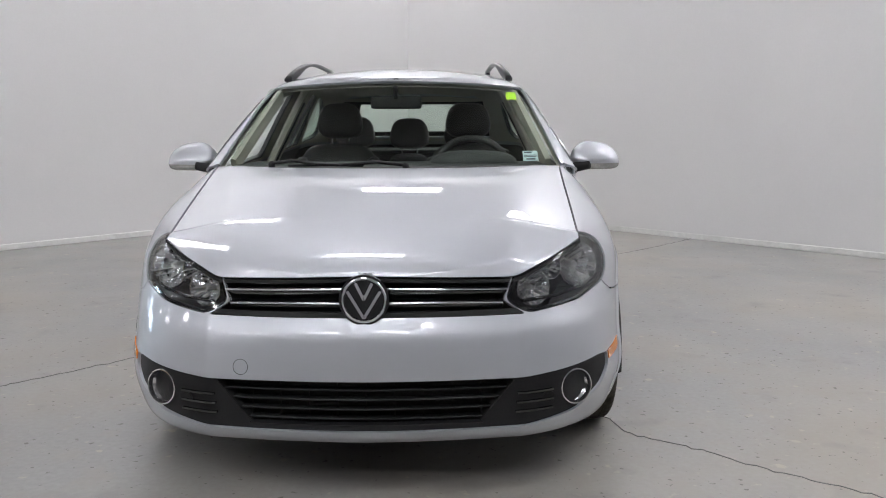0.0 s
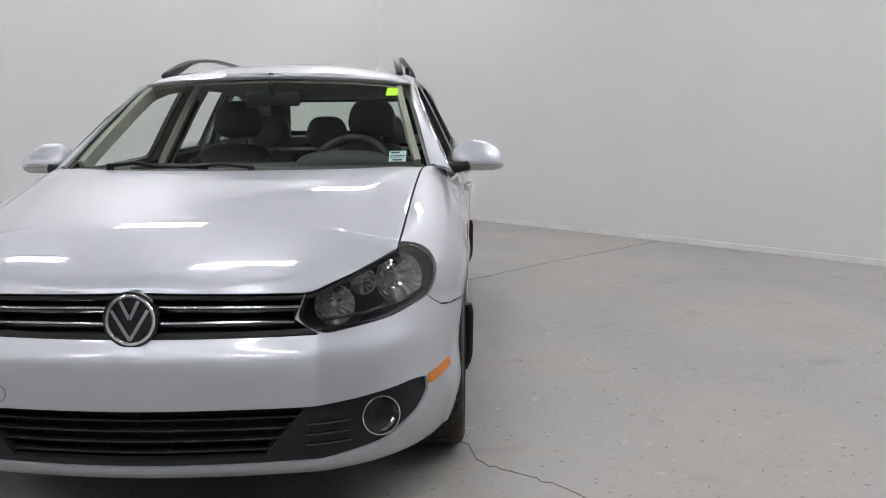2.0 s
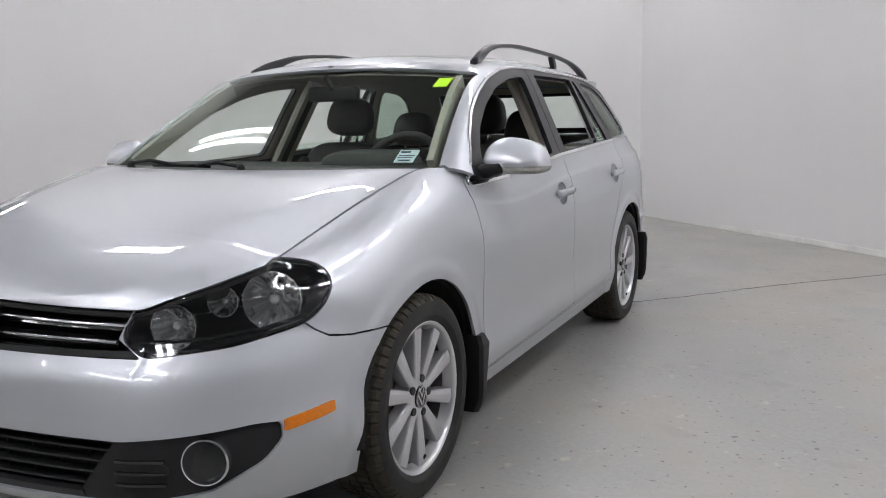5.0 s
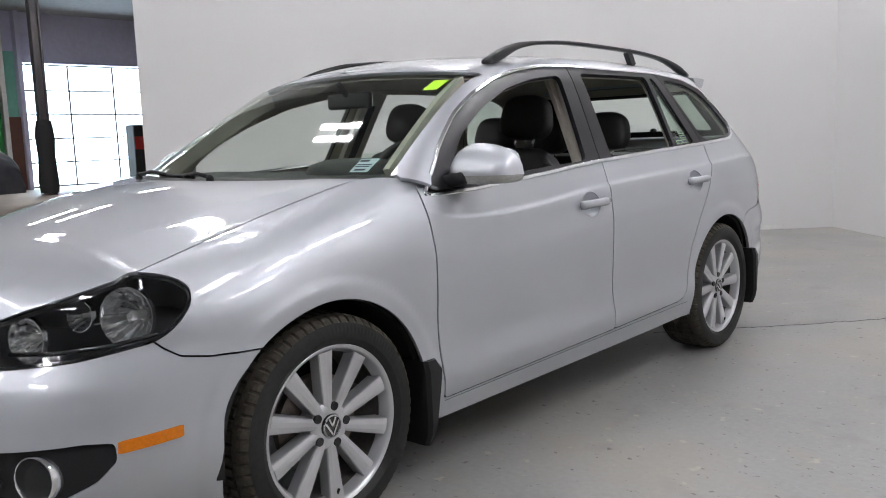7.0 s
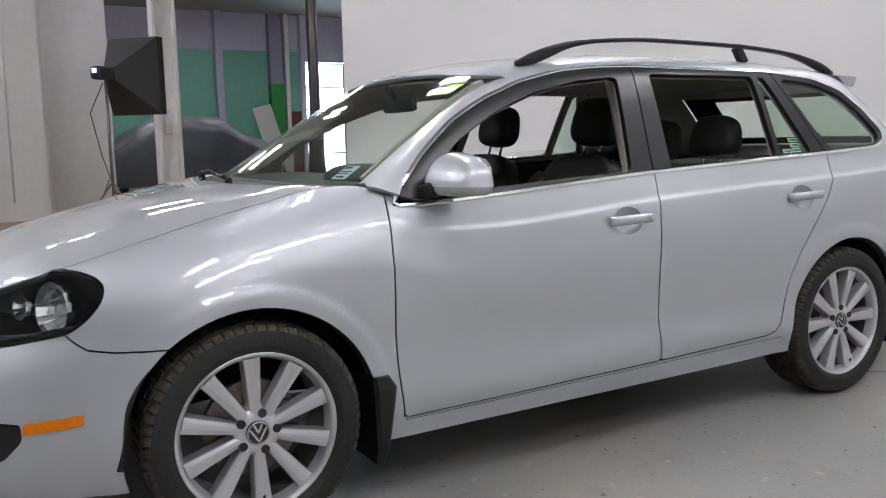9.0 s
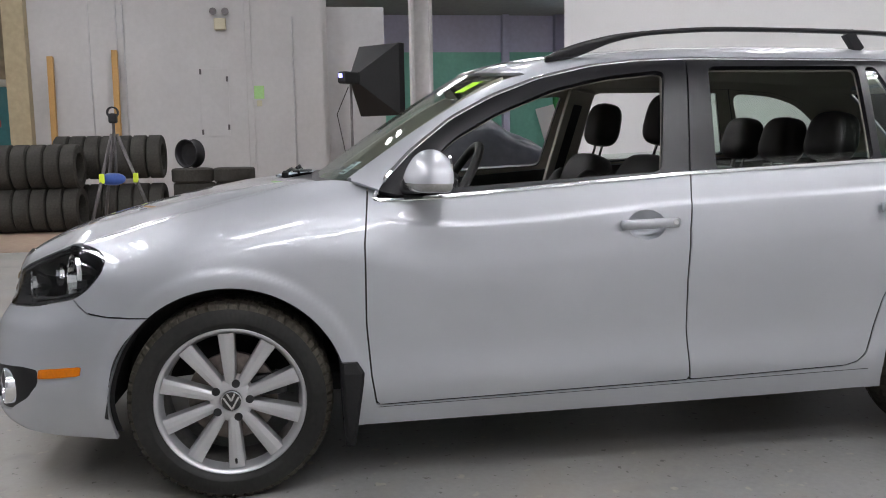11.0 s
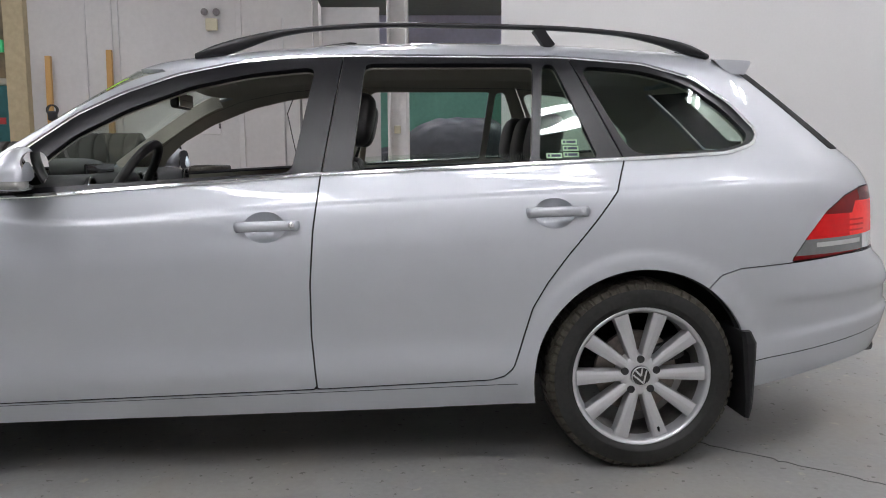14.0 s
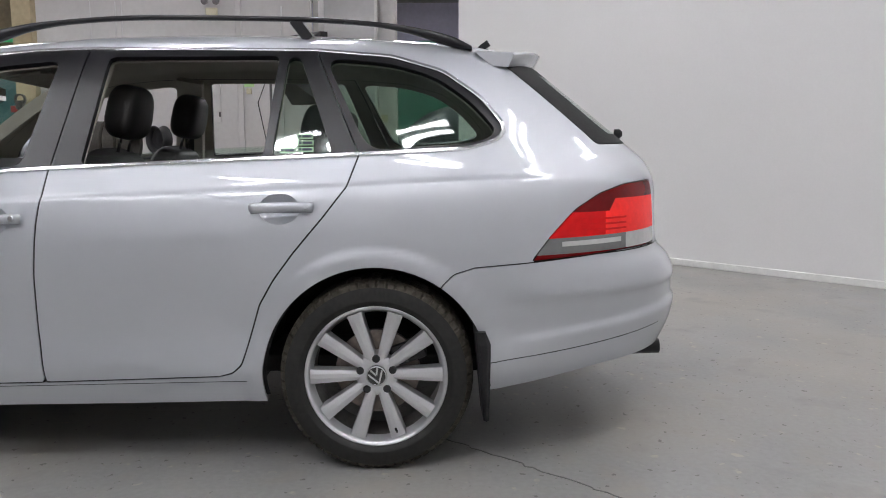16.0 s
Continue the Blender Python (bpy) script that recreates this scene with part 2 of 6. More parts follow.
def lathe(profile, axis="x", count=48, at=(0, 0, 0), sharp=30):
    """Turns (distance along the axis, radius) round an axis."""
    prof = np.array(profile, float)
    # doubled points keep corners crisp
    seg = np.diff(prof, axis=0)
    segs = []
    for k in range(len(seg)):
        segs.append((prof[k], prof[k + 1]))
    v, n, f = [], [], []
    th = np.linspace(0, 2 * np.pi, count, endpoint=False)
    nrm = [unit(np.array([-(b - a)[1], (b - a)[0]])) for a, b in segs]

    def corner(k, here):
        """Normal at the joint of segments k and here, smoothed when the bend is small."""
        if 0 <= k < len(segs) and nrm[k] @ nrm[here] > np.cos(np.radians(sharp)):
            return unit(nrm[k] + nrm[here])
        return nrm[here]

    for k, (a, b) in enumerate(segs):
        base = len(v)
        for (p, q) in ((a, corner(k - 1, k)), (b, corner(k + 1, k))):
            for t in th:
                v.append((p[0], p[1] * np.cos(t), p[1] * np.sin(t)))
                n.append((q[0], q[1] * np.cos(t), q[1] * np.sin(t)))
        for i in range(count):
            j = (i + 1) % count
            f.append((base + i, base + j, base + count + j, base + count + i))
    v, n = np.array(v), np.array(n)
    fixed = []
    for q in f:
        g = np.cross(v[q[1]] - v[q[0]], v[q[2]] - v[q[0]])
        if np.linalg.norm(g) < 1e-14:
            g = np.cross(v[q[2]] - v[q[0]], v[q[3]] - v[q[0]])
        fixed.append(q if g @ n[list(q)].sum(0) >= 0 else q[::-1])
    if axis == "z":
        v, n = v[:, [1, 2, 0]], n[:, [1, 2, 0]]
    elif axis == "y":
        v, n = v[:, [2, 0, 1]], n[:, [2, 0, 1]]
    return M(v + np.array(at), n, fixed)


def sweep(path, normals, section, closed=False):
    """Carries a closed section (across, up) along a path whose ups are given."""
    p = np.array(path, float)
    nn = unit(np.array(normals, float)) * np.ones_like(p)
    if closed:
        tan = unit(np.roll(p, -1, 0) - np.roll(p, 1, 0))
    else:
        tan = unit(np.gradient(p, axis=0))
    side = unit(np.cross(tan, nn))
    up = unit(np.cross(side, tan))
    s = np.array(section, float)
    q = p[:, None] + s[None, :, :1] * side[:, None] + s[None, :, 1:] * up[:, None]
    c, k = len(p), len(s)
    bm = bmesh.new()
    vs = [[bm.verts.new(q[i, j]) for j in range(k)] for i in range(c)]
    for i in range(c if closed else c - 1):
        for j in range(k):
            bm.faces.new((vs[i][j], vs[(i + 1) % c][j], vs[(i + 1) % c][(j + 1) % k], vs[i][(j + 1) % k]))
    if not closed:
        bm.faces.new(vs[0][::-1])
        bm.faces.new(vs[-1])
    bmesh.ops.recalc_face_normals(bm, faces=bm.faces)
    for f in bm.faces:
        f.smooth = k > 6
    return bm


def rod(path, r, count=8):
    """A round bar along a path."""
    p = np.array(path, float)
    up = np.array([0.013, 0.027, 1.0]) if abs(unit(p[-1] - p[0])[2]) < 0.9 else np.array([1.0, 0.03, 0.01])
    return sweep(p, up, [(r * np.cos(a), r * np.sin(a)) for a in np.linspace(0, 2 * np.pi, count, endpoint=False)])


def curve(xs, ys):
    """A smooth line through points that never overshoots."""
    xs, ys = np.array(xs, float), np.array(ys, float)
    h, dl = np.diff(xs), np.diff(ys) / np.diff(xs)
    m = np.zeros(len(xs))
    m[0], m[-1] = dl[0], dl[-1]
    for k in range(1, len(xs) - 1):
        if dl[k - 1] * dl[k] > 0:
            a, b = 2 * h[k] + h[k - 1], h[k] + 2 * h[k - 1]
            m[k] = (a + b) / (a / dl[k - 1] + b / dl[k])

    def at(x):
        x = np.clip(np.asarray(x, float), xs[0], xs[-1])
        k = np.clip(np.searchsorted(xs, x) - 1, 0, len(xs) - 2)
        s = (x - xs[k]) / h[k]
        return (1 + 2 * s) * (1 - s) ** 2 * ys[k] + s * (1 - s) ** 2 * h[k] * m[k] + s * s * (3 - 2 * s) * ys[k + 1] + s * s * (s - 1) * h[k] * m[k + 1]

    return at


def inside(a, b, poly, r=0.0):
    """Signed distance of points (a, b) to a polygon, negative within; r rounds its corners."""
    q = np.array(poly, float)
    if r:
        q = round_poly(q, r)
    a, b = np.asarray(a, float), np.asarray(b, float)
    best, odd = np.full(a.shape, 1e9), np.zeros(a.shape, bool)
    for (x0, y0), (x1, y1) in zip(q, np.roll(q, -1, 0)):
        ex, ey = x1 - x0, y1 - y0
        s = np.clip(((a - x0) * ex + (b - y0) * ey) / (ex * ex + ey * ey + 1e-15), 0, 1)
        best = np.minimum(best, np.hypot(a - x0 - s * ex, b - y0 - s * ey))
        if y0 != y1:
            hit = ((y0 > b) != (y1 > b)) & (a < ex * (b - y0) / ey + x0)
            odd ^= hit
    return np.where(odd, -best, best)


def round_poly(q, r, steps=5):
    """Cuts a polygon's corners with small arcs."""
    out, q = [], np.array(q, float)
    for k in range(len(q)):
        # unseen lamps added to brighten the far hall
        a, b, c = q[k - 1], q[k], q[(k + 1) % len(q)]
        la, lc = np.linalg.norm(a - b), np.linalg.norm(c - b)
        e = min(r, 0.45 * la, 0.45 * lc)
        p0, p2 = b + (a - b) * e / la, b + (c - b) * e / lc
        for s in np.linspace(0, 1, steps):
            out.append((1 - s) ** 2 * p0 + 2 * s * (1 - s) * b + s * s * p2)
    return np.array(out)


def resample(q, step, closed=True):
    q = np.array(q, float)
    if closed:
        q = np.concatenate([q, q[:1]])
    d = np.r_[0, np.cumsum(np.linalg.norm(np.diff(q, axis=0), axis=1))]
    k = max(int(d[-1] / step), 4)
    s = np.linspace(0, d[-1], k + 1)
    out = np.stack([np.interp(s, d, q[:, i]) for i in range(q.shape[1])], 1)
    return out[:-1] if closed else out


# ---- the hall ----
def structure(name, m, mat, label, category):
    return tagged(part(name, m, mat), label, category, kind="structure")


def slab(p0, p1, z0, z1, thick, bevel=0.0):
    """An upright wall from p0 to p1 in plan."""
    a, b = Vector((*p0, 0)), Vector((*p1, 0))
    d = b - a
    turn = Matrix.Rotation(math.atan2(d.y, d.x), 4, "Z")
    c = (a + b) / 2
    return box(d.length, thick, z1 - z0, (c.x, c.y, (z0 + z1) / 2), bevel, turn=turn)


CEIL = 5.2
bm = bmesh.new()
bmesh.ops.create_grid(bm, x_segments=8, y_segments=8, size=0.5)
bmesh.ops.scale(bm, vec=(48, 44, 1), verts=bm.verts)
bmesh.ops.translate(bm, vec=(-12, 2, 0), verts=bm.verts)
structure("floor", bm, FLOOR, "worn grey painted concrete floor with cracks", "floor")
COR = (-0.27, 8.16)
structure("wall_studio_left", slab((-5.45, 3.0), (COR[0] + 0.08, COR[1] + 0.08), 0, CEIL, 0.14), WALLWHITE, "plain white painted studio wall ending in a free edge", "wall")
structure("wall_studio_right", slab((COR[0] - 0.08, COR[1] + 0.08), (7.6, 0.3), 0, CEIL, 0.14), WALLWHITE, "plain white painted studio wall", "wall")
# added walls out of view, kept dark to dim the car's front corner
structure("wall_east", slab((7.6, 0.3), (7.6, -12), 0, CEIL, 0.2), HALLGREY, "unseen grey wall added to close the hall and limit bounce light", "wall")
structure("wall_south", slab((8, -12), (-32, -12), 0, CEIL, 0.2), HALLGREY, "unseen grey wall added to close the hall and limit bounce light", "wall")
structure("ceiling", box(50, 46, 0.2, (-11, 4, CEIL + 0.1)), material("ceiling_grey", (0.30, 0.30, 0.31), 0.8, grain=0.08, scale=8), "grey painted hall ceiling", "ceiling")
SKIRT = material("worn_white_skirting", (0.72, 0.72, 0.70), 0.5, grain=0.05, scale=25, stain=0.08, stain_scale=5)
for nm, a, b in (("baseboard", (-5.43, 2.90), (COR[0], COR[1] - 0.07)), ("baseboard", (COR[0], COR[1] - 0.07), (7.5, 0.3))):
    structure(nm, slab(a, b, 0.0, 0.055, 0.035, 0.006), SKIRT, "low worn white skirting along the wall foot", "baseboard")

# twin-tube ceiling lamps
LAMPGLOW = material("lamp_tube_glow", (0.9, 0.9, 0.9), 0.5, emit=((1.0, 0.99, 1.04), TUBE_POWER))
LAMPBODY = material("lamp_body_white", (0.75, 0.75, 0.75), 0.5, grain=0.03, scale=30)


def ceiling_lamp(x, y, turn):
    ob = empty("ceiling_lamp", "white twin-tube ceiling lamp out of view, switched on", "lamp", "ceiling lamps of the hall", pose(x, y, CEIL - 0.25, 0, 0, turn))
    part("lamp_body", box(1.28, 0.42, 0.06, (0, 0, 0.05), 0.01), LAMPBODY, ob)
    for s in (-0.11, 0.11):
        part("tube", box(1.2, 0.09, 0.03, (0, s, 0.0), 0.01), LAMPGLOW, ob, "glowing white tube")
    for s in (-0.5, 0.5):
        part("hanger", rod([(s, 0, 0.08), (s, 0, 0.16), (s, 0, 0.26)], 0.006, 6), LAMPBODY, ob)


# unseen front rows on a guessed grid, there to light the hall
for gx in (-8.2, -5.2, -2.6, 0.6):
    for gy in (-6.5, -3.6):
        ceiling_lamp(gx, gy, -8)
# mostly placed from reflections; the y=-5.0 pair and x=-10.9 are added fill
for gx, gy in ((-8.2, -0.8), (2.0, 5.2), (-0.3, 6.8), (-2.5, 4.6), (-3.7, 1.8), (-0.45, 0.82), (-1.2, -5.0), (1.0, -5.0), (-10.9, 2.9)):
    ceiling_lamp(gx, gy, -8)
# turned to suit the door reflections; (6.0, 0.6) is added to brighten the side
for gx, gy in ((3.6, -0.8), (6.6, -0.8), (6.0, 0.6), (4.2, 1.2), (3.6, 3.0)):
    ceiling_lamp(gx, gy, -62)

# ---- the car: master surfaces ----
def eased(line, lo, hi, width):
    """A line with its bends spread out, so that reflections run evenly over the panel."""
    t = np.arange(lo, hi + 1e-9, 0.002)
    k = np.arange(-int(3 * width / 0.002), int(3 * width / 0.002) + 1)
    w = np.exp(-0.5 * (k * 0.002 / width) ** 2)
    w /= w.sum()
    y = line(t)
    m = len(k) // 2
    a = y[0] + (y[1] - y[0]) * np.arange(-m, 0)
    b = y[-1] + (y[-1] - y[-2]) * np.arange(1, m + 1)
    out = np.convolve(np.concatenate([a, y, b]), w, "valid")
    return lambda q: np.interp(q, t, out)


side_x = curve([0.15, 0.20, 0.25, 0.295, 0.345, 0.37, 0.45, 0.52, 0.68, 0.80, 0.88, 0.94, 1.0, 1.14, 1.30, 1.36, 1.40, 1.43, 1.445], [0.83, 0.853, 0.868, 0.884, 0.8965, 0.8955, 0.884, 0.887, 0.893, 0.888, 0.874, 0.85, 0.815, 0.747, 0.668, 0.634, 0.60, 0.55, 0.50])
nose_y = curve([0.15, 0.20, 0.225, 0.26, 0.40, 0.46, 0.54, 0.59, 0.65, 0.72, 0.80, 0.9, 1.0], [-0.78, -0.825, -0.858, -0.870, -0.875, -0.872, -0.862, -0.838, -0.812, -0.786, -0.72, -0.68, -0.65])
side_x = eased(side_x, 0.15, 1.445, 0.010)
nose_y = eased(nose_y, 0.15, 1.0, 0.008)
tail_y = curve([0.15, 0.25, 0.35, 0.45, 0.58, 0.66, 0.70, 0.92, 1.0, 1.06, 1.34, 1.375, 1.45], [3.48, 3.57, 3.65, 3.69, 3.69, 3.665, 3.625, 3.615, 3.58, 3.51, 3.165, 3.12, 3.02])
screen_y = curve([0.9, 1.045, 1.2, 1.37, 1.40, 1.45], [0.164, 0.36, 0.586, 0.855, 0.92, 1.07])
fold_p = curve([0.42, 0.63], [3.2, 2.4])
fold_q = curve([0.42, 0.63], [2.6, 2.2])
top_phi = curve([0, 0.42, 0.5047, 0.60, 0.8977], [0.718, 0.707, 0.704, 0.728, 0.810])
top_side = curve([-0.456, -0.2, -0.05, 0.1, 0.276, 0.36, 0.45, 0.6, 0.75, 1.5, 2.53, 2.9], [0.810, 0.882, 0.922, 0.958, 0.994, 0.997, 0.978, 0.948, 0.944, 0.992, 1.035, 1.052])
shut_x = curve([-0.46, 0.276, 0.36, 0.42, 0.5, 0.6, 0.75, 0.8], [0.697, 0.727, 0.738, 0.775, 0.808, 0.832, 0.9, 1.2])
tail_y = eased(tail_y, 0.15, 1.45, 0.012)
top_side = eased(top_side, -0.456, 2.9, 0.035)
shut_x = eased(shut_x, -0.46, 0.8, 0.04)
low_edge = curve([-0.9, -0.5, 0.4, 0.68, 1.76, 2.2, 2.7, 2.95, 3.34, 3.7], [0.203, 0.212, 0.212, 0.215, 0.227, 0.236, 0.25, 0.272, 0.335, 0.35])
roof_edge = curve([0.75, 0.95, 1.2, 1.57, 1.96, 2.35, 2.75, 3.0, 3.2], [1.376, 1.388, 1.418, 1.437, 1.443, 1.436, 1.412, 1.392, 1.378])
roof_mid = curve([0.75, 0.82, 0.89, 1.05, 1.25, 1.6, 1.96, 2.5, 2.9, 3.05, 3.2], [1.365, 1.378, 1.394, 1.432, 1.455, 1.478, 1.486, 1.473, 1.440, 1.418, 1.385])
roof_edge = eased(roof_edge, 0.75, 3.2, 0.06)
roof_mid = eased(roof_mid, 0.75, 3.2, 0.05)
flank_x = eased(lambda z: side_x(np.minimum(z, 0.78)), 0.15, 1.2, 0.03)
belt_x = eased(lambda y: np.minimum(shut_x(y), side_x(top_side(y))), -0.456, 2.9, 0.045)
YF, YR, ARCH = -0.05, 2.6, 0.366
HUBS = (0.0, 2.578)


def arc_front(z, w, n, yc, p, q, fr, polar):
    """Plan curve of the nose from the middle to the side, one height at a time."""
    th = np.linspace(0, np.pi / 2, 900)
    x, y = w * np.sin(th) ** (2 / p), yc - (yc - n) * np.cos(th) ** (2 / q)
    if polar:
        k = np.arctan2(x, 0.1 - y)
    else:
        k = np.r_[0, np.cumsum(np.hypot(np.diff(x), np.diff(y)))]
    s = fr * k[-1]
    return np.interp(s, k, x), np.interp(s, k, y)


def flare(x, y, z):
    """The rolled lips round the wheel openings."""
    for h in HUBS:
        d = np.hypot(y - h, z - 0.315)
        t = np.clip((ARCH + 0.066 - d) / 0.032, 0, 1)
        x = x + np.where((x > 0.6) & (d > ARCH - 0.06), 0.007 * t * t * (3 - 2 * t), 0)
    return x


def lower_ring():
    """Half of the lower body, from the middle of the nose to the middle of the tail."""
    fa, sy, ra = np.linspace(0, 1, 140), np.linspace(YF, YR, 181)[1:], np.linspace(0, 1, 50)[1:]
    x0, y0 = arc_front(0.8, side_x(0.8), nose_y(0.8), YF, fold_p(0.8), fold_q(0.8), fa, True)
    phi = fa * np.arctan2(side_x(0.5), 0.15)
    zt = np.r_[np.where(phi < 0.8977, top_phi(phi), top_side(np.maximum(y0, -0.456))), top_side(sy), 1.054 + (top_side(YR) - 1.054) * ra[::-1]]
    zb = np.r_[np.full(len(fa), 0.0), low_edge(sy), np.zeros(len(ra))]
    xb, yb = arc_front(0.3, side_x(0.3), nose_y(0.3), YF, 3.2, 2.6, fa, True)
    zb[: len(fa)] = low_edge(yb)
    xr, yr = arc_front(0.3, side_x(0.3), -tail_y(0.35), -YR, 3.2, 2.6, ra, False)
    zb[-len(ra) :] = low_edge(-yr[::-1])
    # rows run level below and keep their distance to the belt line above
    drops = np.r_[np.arange(0.22, 0.13, -0.01), np.arange(0.13, 0.07, -0.004), np.arange(0.07, 0.003, -0.0055), 0.0]
    steps = np.linspace(0, 1, 47)[:-1]
    nv = len(steps) + len(drops)
    P = np.zeros((len(zt), nv, 3))
    nf, ns = len(fa), len(sy)
    for j in range(nv):
        z = zb + (zt - drops[0] - zb) * steps[j] if j < len(steps) else zt - drops[j - len(steps)]
        for i in range(nf):
            zz = z[i]
            x, y = arc_front(zz, flank_x(zz), nose_y(zz), YF, fold_p(zz), fold_q(zz), fa[i : i + 1], True)
            P[i, j] = x[0], y[0], zz
        P[nf : nf + ns, j] = np.stack([flank_x(z[nf : nf + ns]), sy, z[nf : nf + ns]], 1)
        for k in range(len(ra)):
            i = len(zt) - 1 - k
            zz = z[i]
            x, y = arc_front(zz, side_x(zz), -tail_y(zz), -YR, 3.2, 2.6, np.array([k / len(ra)]), False)
            P[i, j] = x[0], -y[0], zz
    # the flatter middle of the nose
    x, y, z = P[..., 0], P[..., 1], P[..., 2]
    for j in range(nv):
        row = slice(0, nf)
        yk = np.interp(0.49, x[row, j], y[row, j])
        s = np.clip(x[row, j] / 0.49, 0, 1)
        flat = yk + (y[0, j] - yk) * (1 - s**1.7)
        k = np.clip((0.66 - z[row, j]) / 0.06, 0, 1)
        y[row, j] = np.where(x[row, j] < 0.49, y[row, j] * (1 - k) + flat * k, y[row, j])
    ramp = np.clip((y + 0.15) / 0.75, 0, 1)
    ramp = ramp * ramp * (3 - 2 * ramp)
    span = 0.24
    g = np.clip((z - (zt[:, None] - span)) / span, 0, 1)
    lean = np.maximum(0, x - belt_x(y)) * (1 - (1 - g ** (2.2 - 0.6 * ramp)) ** (0.62 + 0.38 * ramp))
    back = np.clip((y - 2.1) / 0.5, 0, 1)
    rear = np.arange(len(P))[:, None] >= nf + ns
    flank = (x > 0.5) | (y < 0.8)
    x[:] = np.where(rear | ~flank, x, (x - lean) * (1 - back) + np.minimum(x, side_x(z)) * back)
    # crease below the windows
    dz = z - (top_side(y) - 0.10)
    x += 0.006 * np.exp(-((dz / np.where(dz > 0, 0.011, 0.06)) ** 2)) * np.clip((y - 0.3) / 0.4, 0, 1) * np.clip((3.3 - y) / 0.3, 0, 1)
    # folds of the rear bumper: a shoulder above, a lip above the joint
    for zf, amount, up_w, down_w in ((0.575 + 0.03 * (y - 3.1), 0.007, 0.07, 0.014), (0.425 + 0.11 * (y - 3.0), 0.009, 0.014, 0.05)):
        d = z - zf
        push = amount * np.exp(-((d / np.where(d > 0, up_w, down_w)) ** 2)) * np.clip((y - 2.98) / 0.12, 0, 1)
        x += push * np.clip(x / 0.5, 0, 1)
        y += push * np.clip((y - 3.3) / 0.3, 0, 1)
    x[:] = np.where(x > 0.5, flare(x, y, z), x)
    P[0, :, 0] = 0
    P[-1, :, 0] = 0
    return P


def upper_ring():
    """Half of the glasshouse, from the middle of the screen to the middle of the rear glass."""
    fa, sf, ra = np.linspace(0, 1, 60), np.linspace(0, 1, 141)[1:], np.linspace(0, 1, 50)[1:]
    nf, ns, nr, nv = len(fa), len(sf), len(ra), 44
    P = np.zeros((nf + ns + nr, nv, 3))
    xs_, ys_ = arc_front(0.98, side_x(0.98), screen_y(0.98), screen_y(0.98) + 0.45, 2.2, 8.0, fa, False)
    zb_front = np.where(ys_ < 0.37, 0.945 + 0.05 * (xs_ / 0.72) ** 2, top_side(ys_))
    zt_front = roof_edge(arc_front(1.39, side_x(1.40), screen_y(1.39), screen_y(1.39) + 0.45, 2.2, 8.0, fa, False)[1])
    for j, v in enumerate(np.linspace(0, 1, nv)):
        for i in range(nf):
            zz = zb_front[i] + (zt_front[i] - zb_front[i]) * v
            f = screen_y(zz)
            x, y = arc_front(zz, side_x(zz + (1.443 - zt_front[i]) * v * v), f, f + 0.45, 2.2, 8.0, fa[i : i + 1], False)
            P[i, j] = x[0], y[0], zz
        y0 = P[nf - 1, j, 1]
        yy = y0 + (YR - y0) * sf
        zb, zt = top_side(np.maximum(yy, 0.5)) + 0.047 * np.clip((0.9 - yy) / 0.4, 0, 1) * 0, roof_edge(yy)
        zb = zb + (zb_front[-1] - zb[0]) * np.clip(1 - sf / 0.1, 0, 1)
        zt = zt + (zt_front[-1] - zt[0]) * np.clip(1 - sf / 0.1, 0, 1)
        z = zb + (zt - zb) * v
        P[nf : nf + ns, j] = np.stack([side_x(z + (1.443 - zt) * v * v), yy, z], 1)
        for k in range(nr):
            i = nf + ns + nr - 1 - k
            foot, head = 1.054 + (top_side(YR) - 1.054) * ra[k], 1.38 + (roof_edge(YR) - 1.38) * ra[k]
            zz = foot + (head - foot) * v
            x, y = arc_front(zz, side_x(zz + (1.443 - head) * v * v), -tail_y(zz), -YR, 3.2, 2.6, np.array([k / len(ra)]), False)
            P[i, j] = x[0], -y[0], zz
    P[0, :, 0] = 0
    P[-1, :, 0] = 0
    return P


def both(P):
    """The mirrored half joined on, as one closed ring."""
    Q = P[1:-1][::-1].copy()
    Q[..., 0] *= -1
    return np.concatenate([P, Q])


mid = np.array([0, 1.4, 0.5])
PL, PG = lower_ring(), upper_ring()
low = grid(both(PL), lambda p: (p - mid) * (1, 0.6, 0.1), closed=True)
up = grid(both(PG), lambda p: (p - mid) * (1, 0.6, 0.1), closed=True)


def cap(E, zc, s_count, lift):
    """A roof or bonnet between an edge line and its mirror image."""
    s = np.linspace(-1, 1, s_count)
    x = E[:, None, 0] * s
    y = np.repeat(E[:, None, 1], s_count, 1)
    z = E[:, None, 2] + (zc(E[:, 1]) - E[:, 2])[:, None] * (1 - np.abs(s) ** lift)
    return np.stack([x, y, z], -1)


topE = PG[:, -1]
roof = grid(cap(topE[1:-1], roof_mid, 61, 2.2), lambda p: np.array([0, 0, 1.0]) + 0 * p)
bon = [i for i in range(len(PL)) if PL[i, -1, 1] < 0.30]
hoodE = PL[bon, -1]
hood_mid = curve([-0.79, -0.76, -0.70, -0.55, -0.3, 0.0, 0.15, 0.3], [0.718, 0.750, 0.787, 0.846, 0.915, 0.975, 0.996, 1.01])
HP = cap(hoodE[2:] * np.array([0.990, 1, 1]), hood_mid, 141, 2.0)
